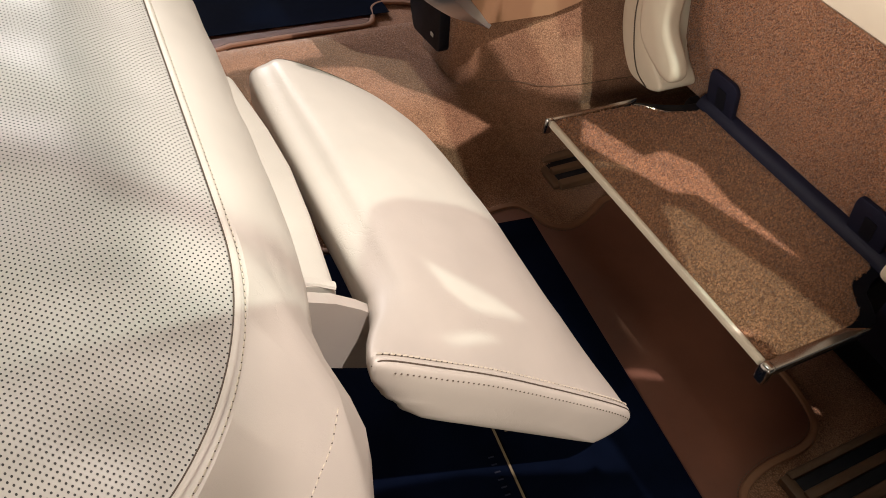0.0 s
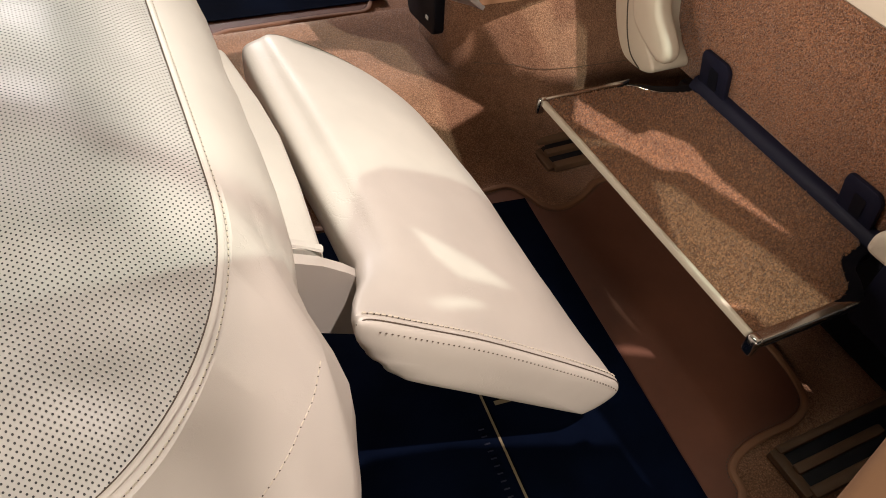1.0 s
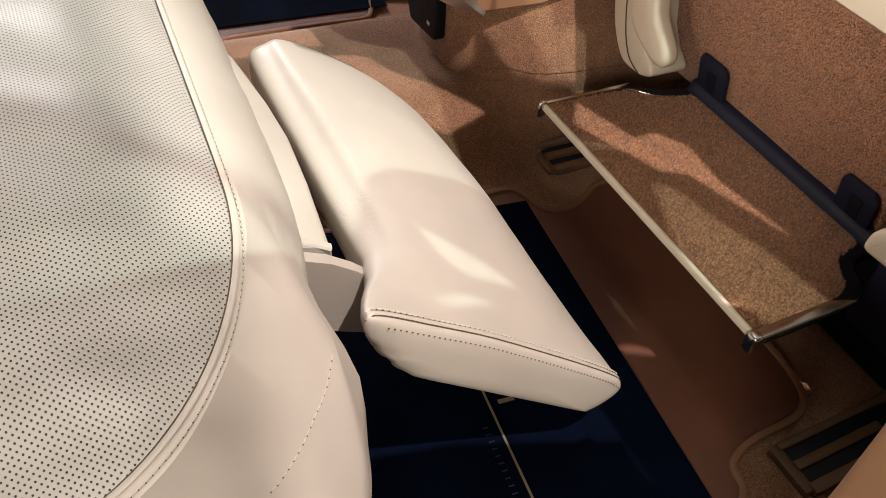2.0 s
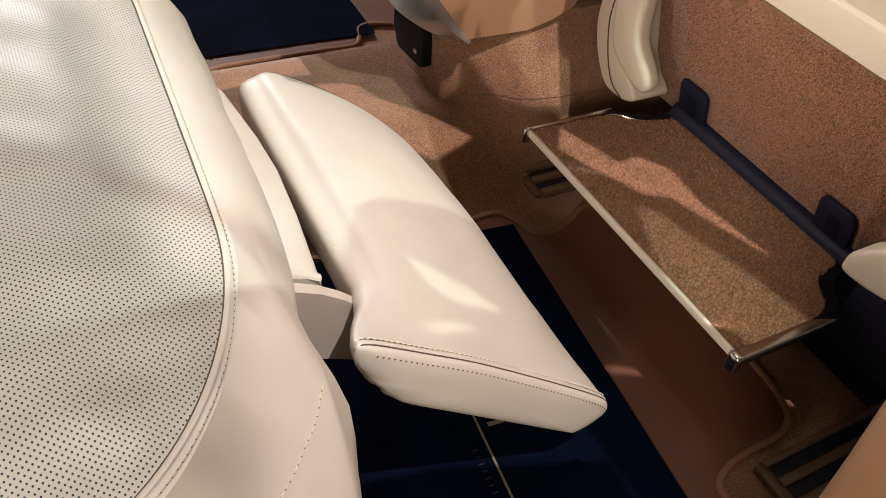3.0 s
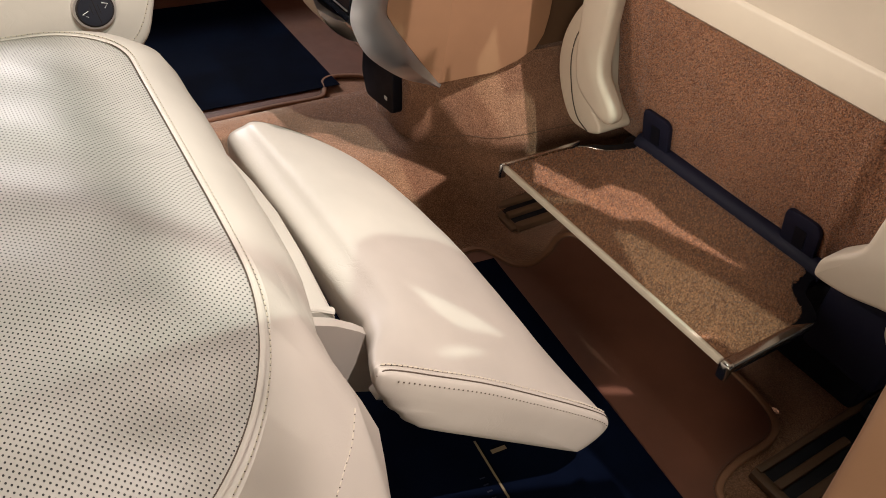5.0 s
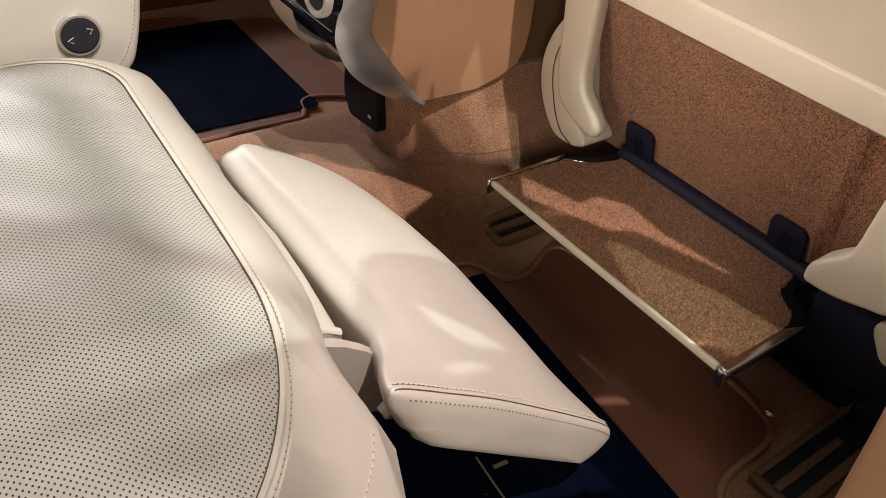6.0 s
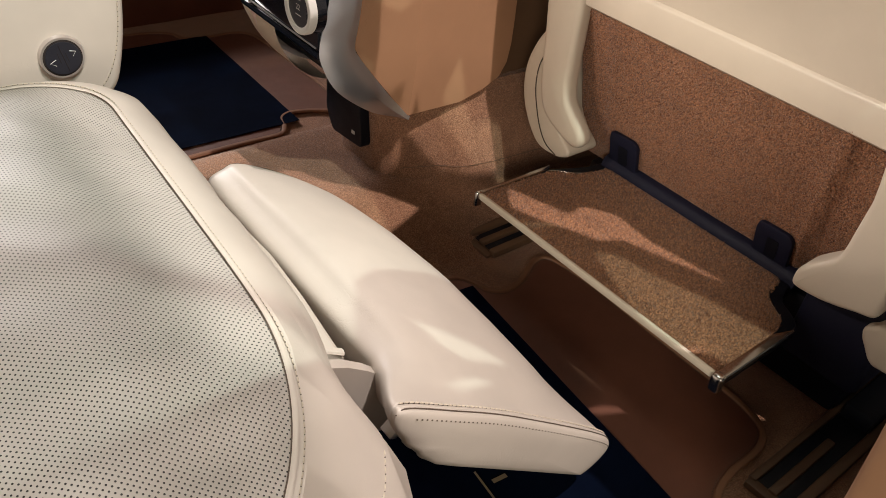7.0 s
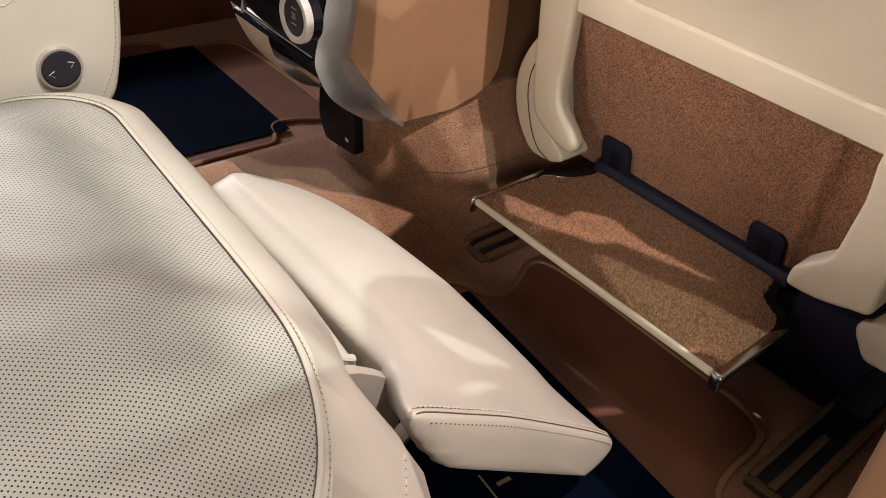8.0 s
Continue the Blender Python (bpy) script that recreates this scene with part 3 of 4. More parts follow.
def leg_rest():
    rest = thing("leg_rest", "raised cream leather leg rest in front of the seat", "leg rest")
    rings = []
    vs = [0.0, 0.003, 0.007, 0.0115, 0.014, 0.018, 0.03, 0.07, 0.13, 0.2, 0.28, 0.36, 0.44, 0.52, 0.6, 0.68, 0.75, 0.82, 0.88, 0.93, 0.965, 0.988, 1.0]
    fold = {0.003: 0.0012, 0.007: 0.0016, 0.0115: 0.0008, 0.014: -0.0006, 0.018: 0.0006}
    for v in vs:
        sec = smooth_path([(u, w, 0) for u, w in leg_section(v)], 5, True)
        shrink = {0.965: 0.992, 0.988: 0.970, 1.0: 0.925}.get(v, 1.0)
        ring = []
        for p in sec:
            u, w = 0.16 + (p.x - 0.16) * shrink, -0.022 + (p.y + 0.022) * shrink
            q = leg_point(u, v, w + fold.get(v, 0) * smoothstep(-0.03, -0.01, w))
            q += Vector((0.6, 0, 0.8)) * 0.0016 * noise.noise(q * 16) * smoothstep(0.0, 0.1, v)
            ring.append(q)
        rings.append(ring)
    part("pad", loft(rings), CREAM, rest)
    # sewn-in end panel, slightly puffed, puckered at its lower back corner
    def end_point(u, w, out):
        return leg_point(u, 0.0, w) - Vector((0, out, 0))
    sec = smooth_path([(u, w, 0) for u, w in leg_section(0.0)], 5, True)
    rings = []
    for k, out in ((1.0, 0.0), (0.992, 0.0022), (0.97, 0.0036), (0.92, 0.0048), (0.8, 0.006), (0.6, 0.007), (0.35, 0.0075), (0.05, 0.0075)):
        ring = []
        for p in sec:
            u, w = 0.17 + (p.x - 0.17) * k, -0.026 + (p.y + 0.026) * k
            pucker = smoothstep(0.10, 0.02, u) * smoothstep(-0.02, -0.045, w)
            q = end_point(u, w, out + 0.0025 * pucker * noise.noise(Vector((u * 60, w * 60, 3))))
            ring.append(q + LEG.to_3x3() @ Vector((0.0016, 0, 0.0012)) * pucker * math.sin(u * 230))
        rings.append(ring)
    part("end_panel", loft(rings), CREAM, rest, "sewn-in cream leather end panel")
    for v0 in (0.0, 1.0):
        edge = smooth_path([(u, w, 0) for u, w in leg_section(v0)[1:10]], 6)
        inward = 1 if v0 == 0 else -1
        k = 1.0 if v0 == 0 else 0.93
        def row(dv, drop, lift):
            return [leg_point(0.16 + (p.x - 0.16) * k, v0 + inward * dv, -0.022 + (p.y + 0.022) * k - drop + lift) for p in edge]
        part("groove", sweep(row(-0.0004, 0.0, 0.0004), 0.0007, 5), SEAM_DARK, rest, "dark seam groove")
        part("needle_line", needle_holes(row(0.0135, 0.0, 0.0009)[4:-7], 0.0062, 0.0012), SEAM_DARK, rest, "dark needle holes between the stitches")
        part("stitching", stitches(row(0.0135, 0.0, 0.0016)[4:-7], 0.0062, 0.0044, 0.0009), THREAD, rest, "row of cream stitches")
        if v0 == 0.0:
            below = [end_point(p.x * 0.985 + 0.004, p.y - 0.0062, 0.0062) for p in edge[6:-7]]
            part("needle_line", needle_holes(below, 0.0062, 0.0011), SEAM_DARK, rest, "dark needle holes below the seam")
    flap = [[Vector((x, y, z)) for x, z in ((0.100, 0.336), (0.130, 0.328), (0.152, 0.319), (f - 0.004, 0.314), (f, 0.309), (f + 0.001, 0.27), (0.166, 0.24), (0.102, 0.25))]
            for y, f in ((0.390, 0.1615), (0.42, 0.165), (0.48, 0.172), (0.55, 0.177), (0.61, 0.175), (0.66, 0.170), (0.70, 0.166))]
    bm = loft(flap)
    part("carrier", bm, CREAM, rest, "leather-covered carrier behind the pad")
    part("rib", sweep([(0.130, 0.397, 0.3285), (0.146, 0.3945, 0.3225), (0.161, 0.392, 0.3145)], 0.0045, 8, False, 0.6), CREAM, rest, "raised rib on the carrier")
    low = [[Vector((x, y, z)) for x, z in ((0.098, 0.340), (0.125, 0.330), (0.1555, 0.3140), (0.1775, 0.2970), (0.200, 0.275), (0.208, 0.196), (0.1664, 0.218), (0.098, 0.255))] for y in (0.374, 0.377, 0.383, 0.386)]
    bm = loft(low)
    part("side_cover", bm, CREAM, rest, "cream cover at the end of the carrier")
    part("bracket", prism(rounded([(0.176, 0.244), (0.190, 0.256), (0.197, 0.250), (0.184, 0.239)], 0.002), at(PLANE_Y, y=0.350), 0.016, 0.001), CHROME, rest, "bare metal bracket")
    return rest


leg_rest()


# ---- front seat back with foot rest ----
def front_seat():
    seat = thing("car_seat", "back of a cream front seat with tan carpet panel", "car seat")
    ys, zs = np.linspace(0.205, 0.725, 53), np.linspace(0.15, 0.425, 29)
    def panel_x(y, z):
        """The back leans: its foot lies further forward; its margins fall back behind soft ridges."""
        side = smoothstep(0.658, 0.672, y) + smoothstep(0.302 - 0.10 * (z - 0.28), 0.284 - 0.10 * (z - 0.28), y)
        ridge = math.exp(-((y - 0.300 + 0.10 * (z - 0.28)) / 0.012) ** 2)
        return 0.786 + 0.30 * (0.40 - z) + 0.006 * side - 0.004 * ridge + 0.0015 * noise.noise(Vector((y * 14, z * 14, 4)))
    bm = bmesh.new()
    grid = [[bm.verts.new((panel_x(y, z), y, z)) for z in zs] for y in ys]
    for a, b in zip(grid, grid[1:]):
        for i in range(len(zs) - 1):
            bm.faces.new((a[i], a[i + 1], b[i + 1], b[i]))
    back = bmesh.ops.extrude_face_region(bm, geom=bm.faces[:])
    bmesh.ops.translate(bm, vec=(0.02, 0, 0), verts=[v for v in back["geom"] if isinstance(v, bmesh.types.BMVert)])
    panel = part("carpet_panel", bm, CARPET, seat, "tan carpet covering of the lower back")
    pile(panel, panel, 170000, lambda q, n: n.x < -0.5 and q.z > 0.184 and q.y < 0.72, YARN_PANEL, 0.0030, 0.0014, 5)
    # upper shell with a raised band along its lower edge
    prof = [(0.792, 0.4175), (0.7785, 0.4190), (0.7745, 0.4225), (0.7735, 0.430), (0.7725, 0.462), (0.7740, 0.466), (0.7765, 0.4685), (0.7755, 0.476), (0.772, 0.52), (0.756, 0.75), (0.73, 1.0), (0.76, 1.06), (0.86, 1.06), (0.90, 0.418)]
    bm = loft([[Vector((x, y, z)) for x, z in prof] for y in np.linspace(0.13, 0.80, 16)])
    part("upper_shell", bm, SHELL, seat, "cream upper shell")
    core = box(0.822, 0.95, 0.17, 0.80, 0.15, 0.76, 0.02)
    for v in core.verts:
        v.co.x += 0.30 * (0.40 - v.co.z)
    part("core", core, SHELL, seat)
    # the inner side: a curved outer shell with a groove and a proud inner trim
    outer = [(0.770, 0.385), (0.7795, 0.3602), (0.7974, 0.3291), (0.8105, 0.2895), (0.8105, 0.2486), (0.7979, 0.212), (0.775, 0.1795), (0.7498, 0.1612), (0.7156, 0.161), (0.697, 0.166), (0.685, 0.174), (0.686, 0.184),
             (0.698, 0.194), (0.714, 0.208), (0.730, 0.25), (0.742, 0.34), (0.752, 0.385)]
    outer = [(p.x, p.y) for p in smooth_path([(a, b, 0) for a, b in outer], 4, True)]
    part("side_shell", prism(outer, at(PLANE_X, x=0.782), 0.07, 0.005, 3), SHELL, seat, "cream outer side shell")
    cut = smooth_path([(0.781, y, z) for y, z in ((0.7700, 0.325), (0.7795, 0.300), (0.7819, 0.2764), (0.7788, 0.2522), (0.7695, 0.2252), (0.7553, 0.1966), (0.736, 0.1746), (0.7098, 0.1652))], 6)
    part("groove", sweep(cut, 0.0010, 6), SEAM_DARK, seat, "dark groove in the side shell")
    ear = [(0.787, 0.51), (0.7806, 0.4148), (0.7738, 0.3632), (0.7677, 0.3087), (0.7601, 0.2665), (0.7478, 0.2380), (0.7262, 0.2210), (0.6917, 0.2075), (0.672, 0.2035), (0.659, 0.2080), (0.654, 0.2215),
           (0.661, 0.2365), (0.679, 0.2534), (0.6945, 0.268), (0.7015, 0.286), (0.7045, 0.312), (0.7063, 0.361), (0.7090, 0.440), (0.713, 0.51)]
    ear = [(p.x, p.y) for p in smooth_path([(a, b, 0) for a, b in ear], 4, True)]
    part("side_trim", prism(ear, at(PLANE_X, x=0.766), 0.030, 0.0105, 5), SHELL, seat, "cream curved inner trim")
    ear2 = [(0.2655, 0.2268), (0.268, 0.2366), (0.2659, 0.251), (0.2545, 0.2655), (0.235, 0.286), (0.2292, 0.303), (0.2275, 0.336), (0.226, 0.373), (0.222, 0.46),
            (0.100, 0.46), (0.100, 0.35), (0.157, 0.315), (0.1622, 0.290), (0.1612, 0.262), (0.1640, 0.2455), (0.185, 0.2385), (0.2205, 0.2280), (0.2526, 0.2245)]
    ear2 = [(p.x, p.y) for p in smooth_path([(a, b, 0) for a, b in ear2], 4, True)]
    part("side_trim", prism(ear2, at(PLANE_X, x=0.745), 0.05, 0.007, 4), SHELL, seat, "cream curved outer trim")
    foot = [(0.178, 0.1965), (0.174, 0.186), (0.1565, 0.163), (0.148, 0.1575), (0.119, 0.160), (0.06, 0.164), (0.06, 0.27), (0.148, 0.27), (0.155, 0.235), (0.166, 0.213), (0.176, 0.204)]
    part("side_shell", prism(rounded(foot, 0.004), at(PLANE_X, x=0.785), 0.12, 0.007, 3), SHELL, seat, "cream lower side cover")
    part("hinge_housing", box(0.800, 0.90, 0.150, 0.263, 0.085, 0.228, 0.012, 3), HINGE, seat, "dark navy plastic housing beside the foot rest")
    # frame box drawn out over the floor so its black stands for shade
    part("frame", box(0.848, 1.30, 0.172, 0.69, 0.002, 0.15, 0.01), BLACK, seat, "black seat frame, extended in place of shade on the floor")
    return seat


front_seat()


def foot_rest():
    rest = thing("foot_rest", "folded-down foot rest with tan carpet and steel rim", "foot rest")
    top = 0.166
    near = [(0.715, 0.2500), (0.736, 0.2512), (0.7505, 0.2565), (0.7580, 0.2635), (0.7650, 0.275), (0.7735, 0.287), (0.7850, 0.2985), (0.797, 0.303)]
    far = [(0.800, 0.642), (0.780, 0.6475), (0.7655, 0.6565), (0.750, 0.6715), (0.736, 0.679), (0.714, 0.6815)]
    plate = [(0.600, 0.249)] + near + [(0.826, 0.306), (0.836, 0.316), (0.836, 0.63), (0.826, 0.639)] + far + [(0.600, 0.6835)]
    pad = part("carpet_pad", prism(plate, at(PLANE_Z, z=top - 0.014), 0.012, 0.001), CARPET, rest, "tan carpet top")
    pile(pad, pad, 110000, lambda q, n: n.z > 0.6 and q.x < 0.829, YARN, 0.0038, 0.0019, 7)
    under = [(0.614, 0.240), (0.745, 0.240), (0.770, 0.243), (0.784, 0.262), (0.792, 0.280), (0.815, 0.291), (0.86, 0.296), (0.86, 0.655), (0.81, 0.660), (0.778, 0.672), (0.745, 0.687), (0.614, 0.687)]
    part("tray", prism(rounded(under, 0.008), at(PLANE_Z, z=top - 0.026), 0.0225, 0.003), BLACK, rest, "black tray underneath")
    for line in (near[2:], far[:5]):
        path = smooth_path([(x, y, top - 0.0012) for x, y in line], 5)
        part("wire_trim", sweep(path, 0.0009, 6), POLISHED, rest, "thin polished wire along the pad")
    part("front_strip", box(0.5935, 0.600, 0.250, 0.6835, top - 0.011, top + 0.0005, 0.0028), SHELL, rest, "cream front edge strip")
    for y0, y1, tip in ((0.2355, 0.2500, 0.2365), (0.6832, 0.6900, 0.689)):
        rail = loft([[Vector((x, a + (b - a) * s, top + h)) for s, h in ((0, -0.010), (0.0, -0.003), (0.14, 0.0002), (0.5, 0.0016), (0.9, 0.0010), (1, -0.002), (1, -0.010))]
                     for x, a, b in ((0.594, y0, y1), (0.64, y0, y1), (0.70, y0, y1), (0.718, y0, y1), (0.735, y0, (y1 + tip) / 2), (0.748, tip - 0.001, tip + 0.001))])
        part("side_rail", rail, POLISHED, rest, "polished steel side rail")
        part("corner_cap", box(0.5875, 0.6015, y0 - 0.001, y1 + 0.0005, top - 0.024, top + 0.0035, 0.0045, 3), POLISHED, rest, "rounded polished corner cap")
    bar = [(0.8325, 0.158), (0.8330, 0.168), (0.8375, 0.1765), (0.8440, 0.1800), (0.8600, 0.1795), (0.8620, 0.158)]
    bm = loft([[Vector((x, y, z)) for x, z in bar] for y in np.linspace(0.290, 0.652, 14)])
    part("hinge_bar", bm, HINGE, rest, "dark navy hinge bar with a sloping face")
    for y in (0.341, 0.618):
        out = rounded([(y - 0.028, 0.168), (y + 0.028, 0.168), (y + 0.0285, 0.222), (y + 0.025, 0.2335), (y - 0.020, 0.2345), (y - 0.0285, 0.226)], 0.007)
        tab = prism(out, at(PLANE_X, x=0.829), 0.009, 0.002)
        # no slot is cut: a thin black plate carries its shade as colour
        hole = prism(rounded([(y - 0.010, 0.180), (y + 0.008, 0.180), (y + 0.008, 0.214), (y - 0.010, 0.214)], 0.003), at(PLANE_X, x=0.8280), 0.003)
        for bm in (tab, hole):
            for v in bm.verts:
                v.co.x += 0.29 * (0.215 - v.co.z)
        t = part("hinge_tab", tab, HINGE, rest, "dark navy hinge tab")
        part("recess_shade_plate", hole, BLACK, t)
    return rest


foot_rest()


# ---- centre console ----
def console():
    con = thing("centre_console", "tan leather centre console with silver frame and dial", "console")
    yc = 0.975
    for s in (-1, 1):
        def Y(half):
            return yc + s * half + (0.03 if s > 0 else 0)
        # leather side: two facets meeting in a ridge
        rows = [[(0.485, 0.099, 0.46), (0.485, 0.099, 0.345), (0.503, 0.100, 0.315), (0.549, 0.104, 0.258), (0.583, 0.109, 0.214)],
                [(0.584, 0.124, 0.46), (0.585, 0.124, 0.345), (0.586, 0.1225, 0.300), (0.586, 0.118, 0.258), (0.587, 0.111, 0.213)],
                [(0.690, 0.115, 0.46), (0.690, 0.116, 0.345), (0.690, 0.117, 0.290), (0.690, 0.117, 0.250), (0.690, 0.115, 0.214)],
                [(0.740, 0.114, 0.46), (0.742, 0.116, 0.345), (0.742, 0.117, 0.290), (0.740, 0.118, 0.255), (0.737, 0.118, 0.229)],
                [(0.785, 0.112, 0.46), (0.790, 0.114, 0.345), (0.789, 0.116, 0.300), (0.783, 0.118, 0.268), (0.770, 0.118, 0.245)],
                [(0.80, 0.085, 0.46), (0.80, 0.085, 0.345), (0.80, 0.085, 0.300), (0.79, 0.085, 0.268), (0.775, 0.085, 0.245)]]
        for facet in (rows[:2], rows[1:]):
            part("side_panel", loft([[Vector((x, Y(h), z)) for x, h, z in r] for r in facet], closed=False, caps=False), TAN, con, "tan leather side panel")
        outer = [(0.460, 0.088, 0.46), (0.447, 0.090, 0.398), (0.434, 0.092, 0.350), (0.438, 0.092, 0.320), (0.465, 0.093, 0.273), (0.525, 0.096, 0.227), (0.574, 0.103, 0.2095)]
        inner = [(0.500, 0.103, 0.46), (0.493, 0.103, 0.390), (0.486, 0.103, 0.345), (0.494, 0.103, 0.328), (0.506, 0.104, 0.311), (0.551, 0.106, 0.254), (0.592, 0.110, 0.209)]
        mid = [(a[0] * 0.38 + b[0] * 0.62, (a[1] + b[1]) / 2 + 0.009, a[2] * 0.38 + b[2] * 0.62 - 0.002) for a, b in zip(outer, inner)]
        back = [(x + 0.012, h - 0.02, z + 0.004) for x, h, z in outer]
        strips = [smooth_path([(x, Y(h), z) for x, h, z in line], 5) for line in (back, outer, mid, inner)]
        part("frame", loft(strips, closed=False, caps=False), SATIN, con, "satin silver frame")
    body = [(0.462, 0.50), (0.449, 0.398), (0.437, 0.345), (0.520, 0.243), (0.590, 0.21), (0.79, 0.235), (1.2, 0.30), (1.2, 0.50)]
    part("core", prism(body, at(PLANE_Y, y=yc + 0.112), 0.194), BLACK, con)
    panel = part("rear_panel", prism(rounded([(yc - 0.083, 0.337), (yc + 0.128, 0.337), (yc + 0.128, 0.50), (yc - 0.083, 0.50)], 0.008), Matrix.Translation((0.0, 0, 0)) @ at(PLANE_X, x=0.436), 0.02, 0.002), GLOSS, con, "gloss black control panel")
    # dial: black collar, white ring, dark face with a lit reading
    m = Matrix.Translation((0.436, 0.9075, 0.4005)) @ Matrix.Diagonal((1, 1.36, 1.36, 1)) @ Matrix.Rotation(radians(-90), 4, "Y") @ Matrix.Rotation(radians(180), 4, "Z")
    def turned(profile, segments=48):
        bm = loft([[Vector((r * math.cos(k * math.tau / segments), r * math.sin(k * math.tau / segments), h)) for k in range(segments)] for r, h in profile])
        return moved(bm, m)
    dial = part("dial", turned([(0.0275, -0.002), (0.0275, 0.012), (0.0265, 0.013), (0.020, 0.013)]), GLOSS, con, "rotary dial with a white ring")
    part("ring", turned([(0.0225, 0.012), (0.0270, 0.0125), (0.0272, 0.020), (0.0262, 0.0235), (0.0235, 0.0245), (0.0210, 0.0235), (0.0205, 0.0215)]), WHITE, dial, "white outer ring")
    part("display", turned([(0.0206, 0.014), (0.0206, 0.0212), (0.018, 0.0218), (0.001, 0.0218)]), DISPLAY, dial, "dark grey display reading 22")
    text = bpy.data.curves.new("reading", "FONT")
    text.body, text.size, text.align_x, text.align_y, text.extrude = "22", 0.011, "CENTER", "CENTER", 0.0001
    ob = new("reading", text)
    ob.data.materials.append(PRINT)
    ob.parent = dial
    ob.matrix_world = Matrix.Translation((0.4138, 0.9075, 0.402)) @ Matrix(((0, 0, -1, 0), (-1, 0, 0, 0), (0, 1, 0, 0), (0, 0, 0, 1)))
    for dz in (-0.0085, 0.0105):
        part("mark", box(0.4137, 0.4142, 0.9005, 0.9145, 0.4005 + dz * 1.15, 0.4012 + dz * 1.15), PRINT, dial)
    for y in (0.972, 0.990, 1.040):
        part("pictogram", box(0.4345, 0.4362, y - 0.004, y + 0.004, 0.405, 0.417, 0.0006), DISPLAY, panel, "pale symbol")
    part("chrome_edge", sweep([(0.4345, y, 0.343) for y in np.linspace(0.895, 1.10, 6)], 0.0014, 6), CHROME, con, "thin glossy lower edge")
    prof = [(0.440, 0.338), (0.445, 0.308), (0.457, 0.279), (0.478, 0.250), (0.508, 0.226), (0.545, 0.212)]
    lines = []
    for y, k in ((1.030, 1.0), (1.06, 1.0), (1.10, 1.0), (1.125, 0.9), (1.14, 0.6), (1.146, 0.0)):
        lines.append(smooth_path([(x + 0.030 * (1 - k) * (i / 5), y, z + 0.035 * (1 - k) * (i / 5)) for i, (x, z) in enumerate(prof)], 4))
    part("lower_cover", loft(lines, closed=False, caps=False), SHELL, con, "cream lower cover under the panel")
    part("trim_strip", sweep([(0.438, y, 0.333) for y in np.linspace(0.888, 1.12, 10)], 0.006, 8), GLOSS, con, "black lower edge strip")
    # lower cladding
    low = [(0.568, 0.93), (0.580, 0.905), (0.600, 0.884), (0.66, 0.860), (0.76, 0.820), (1.25, 0.79)]
    high = [(0.572, 0.93), (0.582, 0.912), (0.602, 0.896), (0.66, 0.878), (0.76, 0.866), (1.25, 0.85)]
    def clad_ring(line, z, dx=0.0):
        near = [Vector((x + dx, y, z)) for x, y in smooth_points(line)]
        return near + [Vector((p.x, 2 * yc - p.y, z)) for p in reversed(near)]
    rings = [clad_ring(low, 0.05), clad_ring(low, 0.085), clad_ring([((a + c) / 2, (b + e) / 2) for (a, b), (c, e) in zip(low, high)], 0.15), clad_ring(high, 0.212), clad_ring(high, 0.235, 0.05)]
    clad = part("cladding", loft(rings), CARPET_FINE, con, "tan carpet cladding of the tunnel")
    pile(clad, clad, 110000, lambda q, n: n.y < 0.3 and abs(n.z) < 0.7 and q.x < 1.0 and q.z > 0.06, YARN_FINE, 0.0022, 0.0013, 9)
    foot = [Vector((x, y - 0.0012, 0.0985)) for x, y in smooth_points([(a + 0.1 * (c - a), b + 0.1 * (e - b)) for (a, b), (c, e) in zip(low[2:], high[2:])])]
    part("seam", sweep(foot, 0.0006, 6), BROWN, con, "brown seam along the foot of the cladding")
    # brown in place of tan leather: the shade here is in the colour
    part("front_panel", box(0.795, 1.30, 0.878, 0.90, 0.20, 0.50, 0.006), BROWN, con, "forward side panel, brown for the shade on it")
    part("module", prism(rounded([(0.937, 0.122), (1.030, 0.114), (1.052, 0.150), (1.052, 0.215), (0.952, 0.215)], 0.010), at(PLANE_X, x=0.550), 0.02, 0.003), BLACK, con, "black plastic module under the panel")
    part("mark", box(0.5478, 0.5492, 0.957, 0.966, 0.140, 0.146, 0.0004), PRINT, con, "small pale mark on the module")
    return con


console()


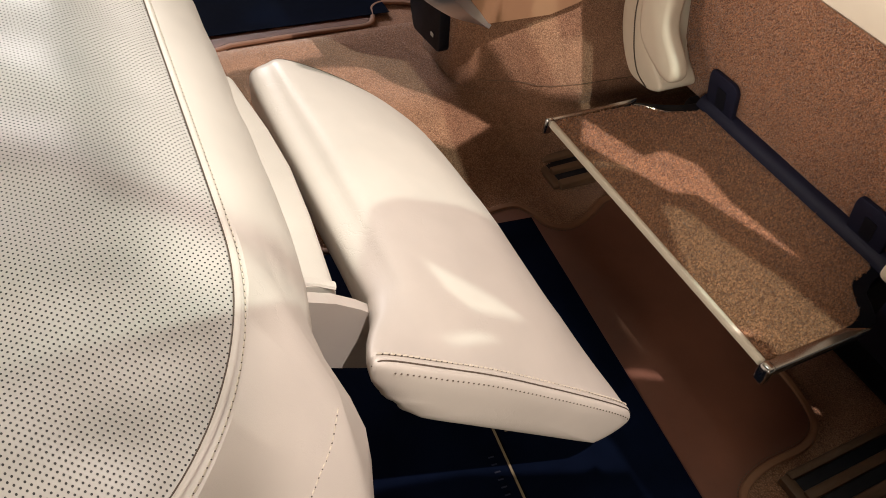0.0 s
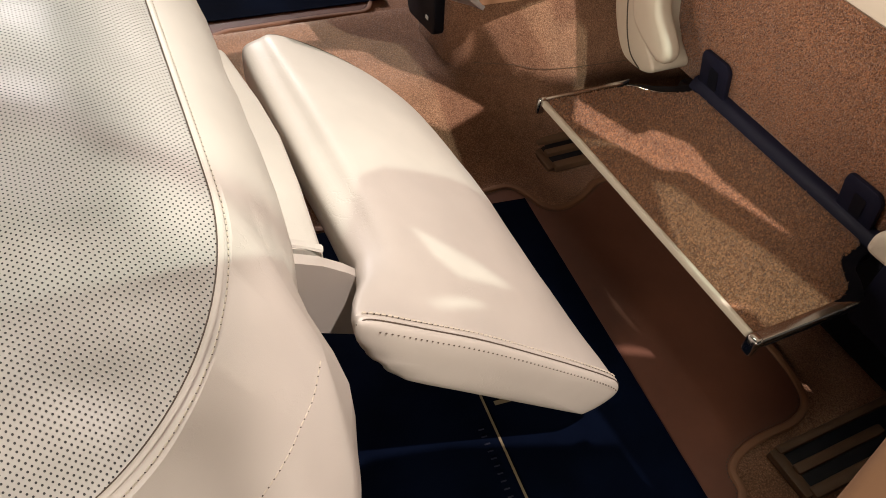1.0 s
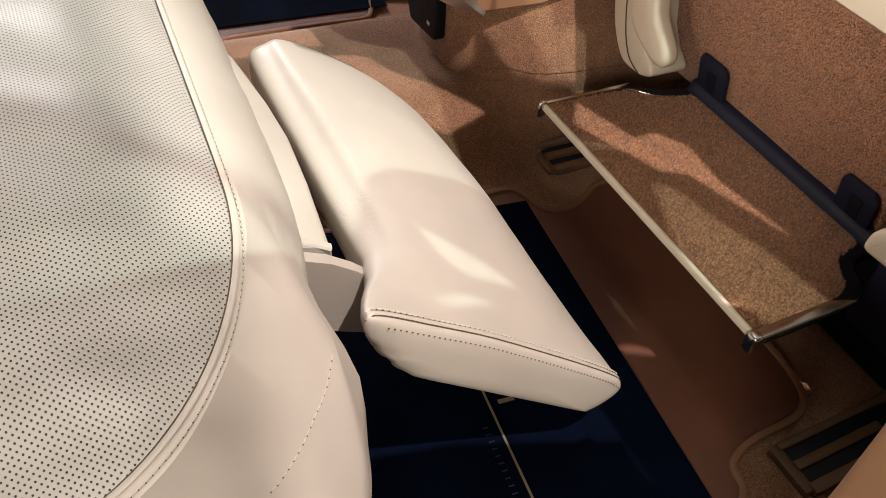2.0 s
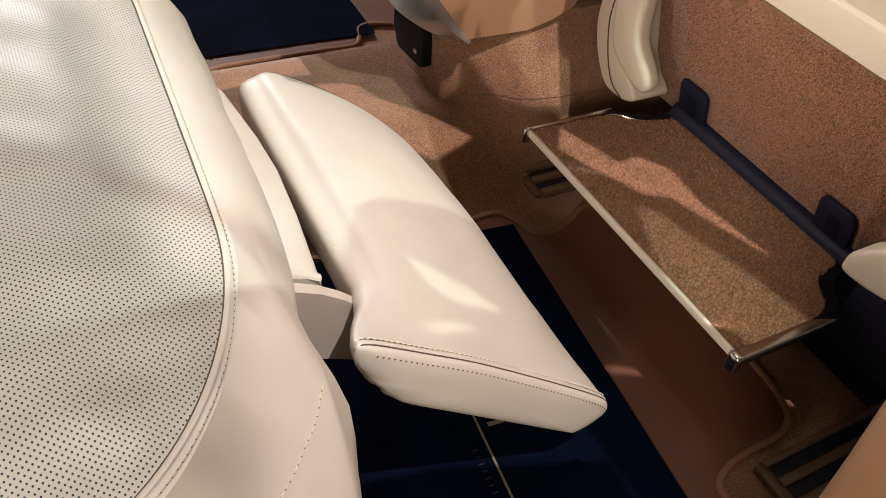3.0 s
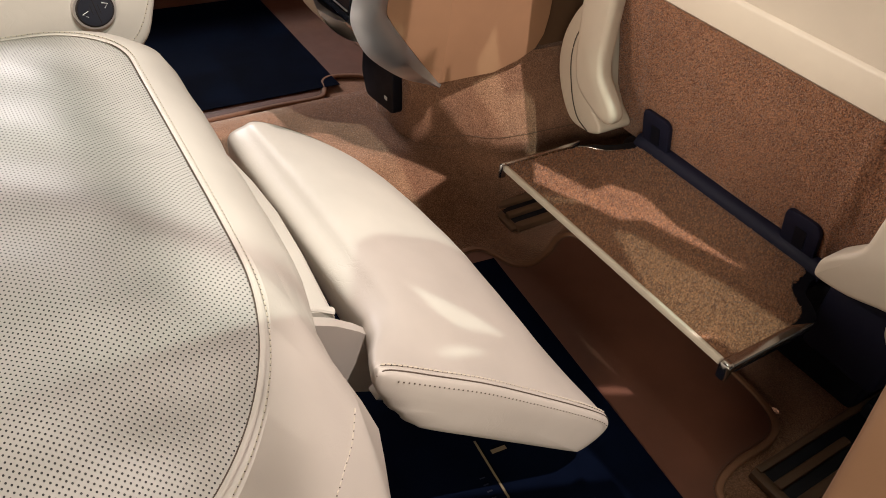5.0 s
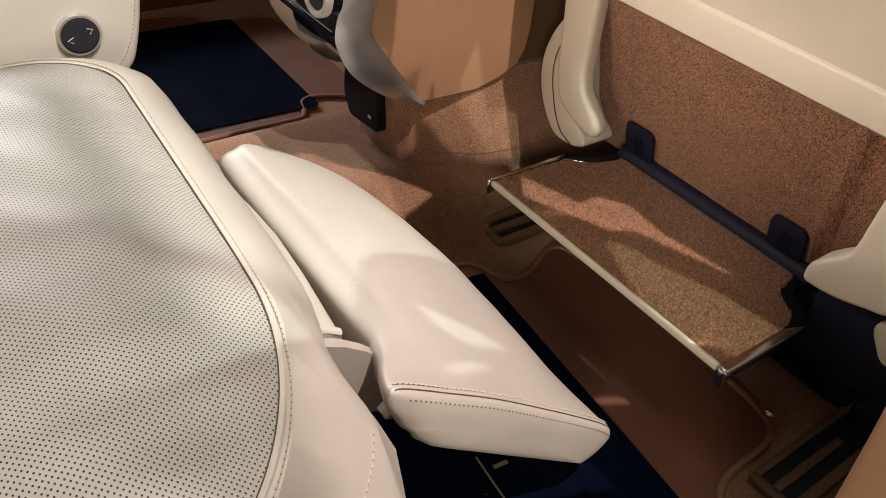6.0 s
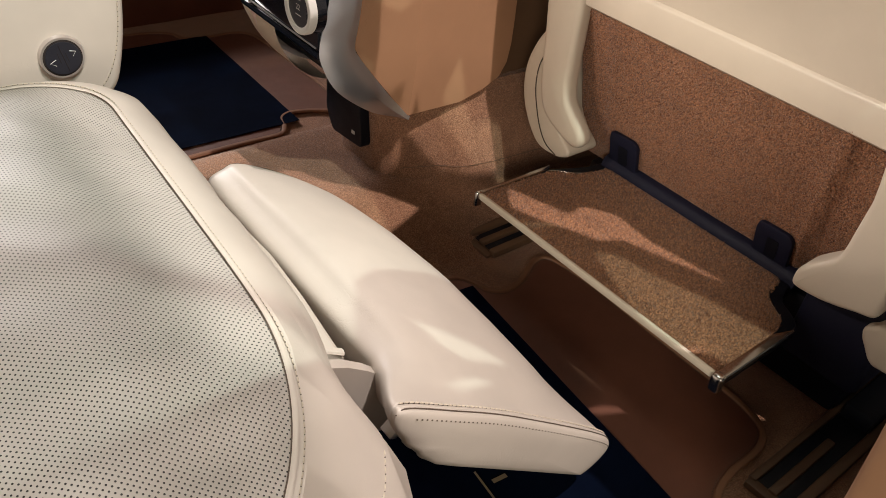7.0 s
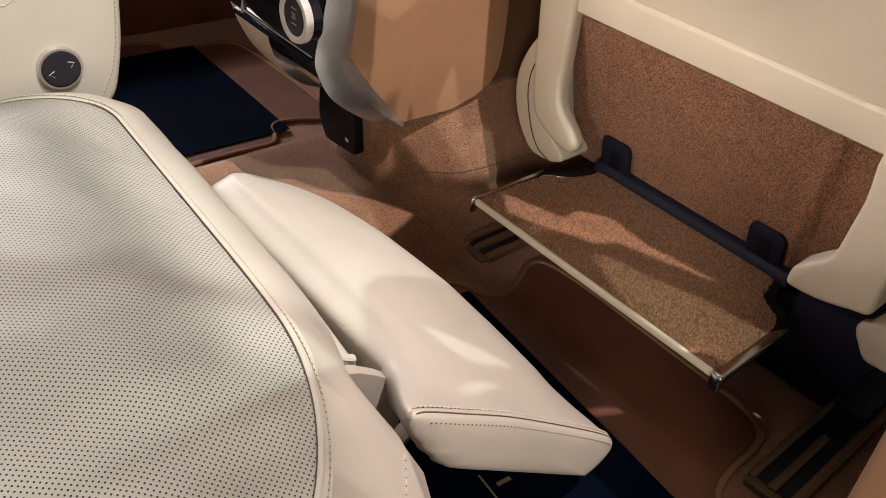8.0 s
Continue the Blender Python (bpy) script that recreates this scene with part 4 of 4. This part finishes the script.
# ---- rear armrest with switch ----
def armrest():
    arm = thing("centre_bolster", "cream leather divider with a round seat switch", "divider")
    out = rounded([(-0.35, 0.05), (-0.06, 0.05), (-0.05, 0.315), (0.16, 0.315), (0.182, 0.40), (0.190, 0.52), (-0.35, 0.52)], 0.045, 8)
    part("body", prism(out, at(PLANE_Y, y=1.035), 0.12, 0.010, 3), CREAM, arm)
    m = Matrix.Translation((0.103, 0.914, 0.388)) @ Matrix.Rotation(radians(90), 4, "X")
    def disc(r0, r1, depth, z):
        bm = bmesh.new()
        bmesh.ops.create_cone(bm, cap_ends=True, segments=48, radius1=r0, radius2=r1, depth=depth)
        return moved(bm, m @ Matrix.Translation((0, 0, z)))
    sw = part("switch", disc(0.0262, 0.0248, 0.006, 0.002), RING, arm, "round switch with a pale metal ring")
    part("gap", disc(0.0222, 0.0222, 0.004, 0.0034), DARK, sw, "dark gap round the rocker")
    rocker = part("rocker", disc(0.0206, 0.0198, 0.004, 0.0045), ROCKER, sw, "dark grey rocker with two arrows")
    def stroke(pts, r, mat, name):
        part(name, sweep([m @ Vector((x, y, 0.0066)) for x, y in pts], r, 6), mat, rocker)
    stroke([(-0.0032, 0.0168), (0.0046, -0.0164)], 0.0005, DARK, "split_line")
    stroke([(0.0082, 0.0080), (0.0150, 0.0064), (0.0112, 0.0010)], 0.00055, PRINT, "arrow")
    stroke([(-0.0082, -0.0002), (-0.0150, -0.0040), (-0.0088, -0.0078)], 0.00055, PRINT, "arrow")
    for d in (-0.0048, 0.0042):
        stroke([(d - 0.0008, 0.0066), (d + 0.0018, -0.0052)], 0.0004, DARK, "ridge")
    edge = smooth_path([(0.183, 0.9145, 0.52), (0.177, 0.9145, 0.45), (0.171, 0.9145, 0.403), (0.160, 0.9145, 0.366), (0.143, 0.9145, 0.340), (0.115, 0.9145, 0.327), (0.05, 0.9145, 0.325)], 8)
    part("stitching", stitches(edge, 0.0060, 0.0042, 0.0006), THREAD, arm, "row of cream stitches")
    part("needle_line", needle_holes(edge, 0.0060, 0.0008), SEAM_DARK, arm, "dark needle holes between the stitches")
    part("stitching", stitches([(-0.2, 0.9145, 0.505), (0.06, 0.9145, 0.468), (0.12, 0.9145, 0.50)], 0.0060, 0.0042, 0.0006), THREAD, arm, "row of cream stitches")
    return arm


armrest()


# ---- seat rails ----
def seat_rail(y, z, s, x0=0.650, cap=0.007):
    """s: +1 where the wider cover lies towards larger y; x0: the open end."""
    rail = thing("seat_rail", "black seat rail with brown plastic covers on the floor", "seat rail", "front seat rails")
    part("channel", box(x0 + 0.005, 1.35, y - 0.026, y + 0.026, z - 0.004, z + 0.003, 0.001), BLACK, rail, "black steel channel")
    part("tongue", box(x0 + 0.002, x0 + 0.15, y - 0.0065, y + 0.0065, z - 0.002, z + 0.011, 0.003), BROWN, rail, "brown plastic tongue between the slots")
    for d in (-1, 1):
        a, b = sorted((y + d * 0.0225, y + d * (0.038 if d * s > 0 or s > 0 else 0.034)))
        part("cover", box(x0, 1.35, a, b, z - 0.004, z + 0.010, 0.004), BROWN, rail, "brown plastic side cover")
    part("cap", box(x0 - 0.010, x0 + 0.006, y - 0.032, y + 0.032, z - 0.004, z + cap, 0.0025), BROWN, rail, "brown end cap")
    part("slider", box(0.86, 1.35, y - 0.022, y + 0.022, z, z + 0.03, 0.004), BLACK, rail, "black seat slider")
    return rail


seat_rail(0.142, 0.0, -1)
seat_rail(0.738, 0.0, 1, 0.668, 0.0035)

# ---- pillar trim by the door opening ----
def pillar():
    """An almost upright post with a rounded inner edge."""
    a, b = Vector((0.3692, 0.0577, 0.60)), Vector((0.4283, 0.0361, 0.10))
    prof = [(0.12, -0.004), (0.016, 0.0), (0.006, -0.0012), (0.001, -0.005), (-0.001, -0.011), (-0.003, -0.022), (-0.010, -0.06), (-0.022, -0.15), (0.12, -0.15)]
    rings = []
    for k in range(13):
        p = a + (b - a) * (-0.30 + 1.68 * k / 12)
        swell = 0.0012 * math.sin(k * 0.9)
        rings.append([p + Vector((x - 0.006, y + swell, 0)) for x, y in prof])
    return loft(rings)


structure("pillar_trim", pillar(), TAN, "tan leather pillar trim beside the door opening", "pillar trim")
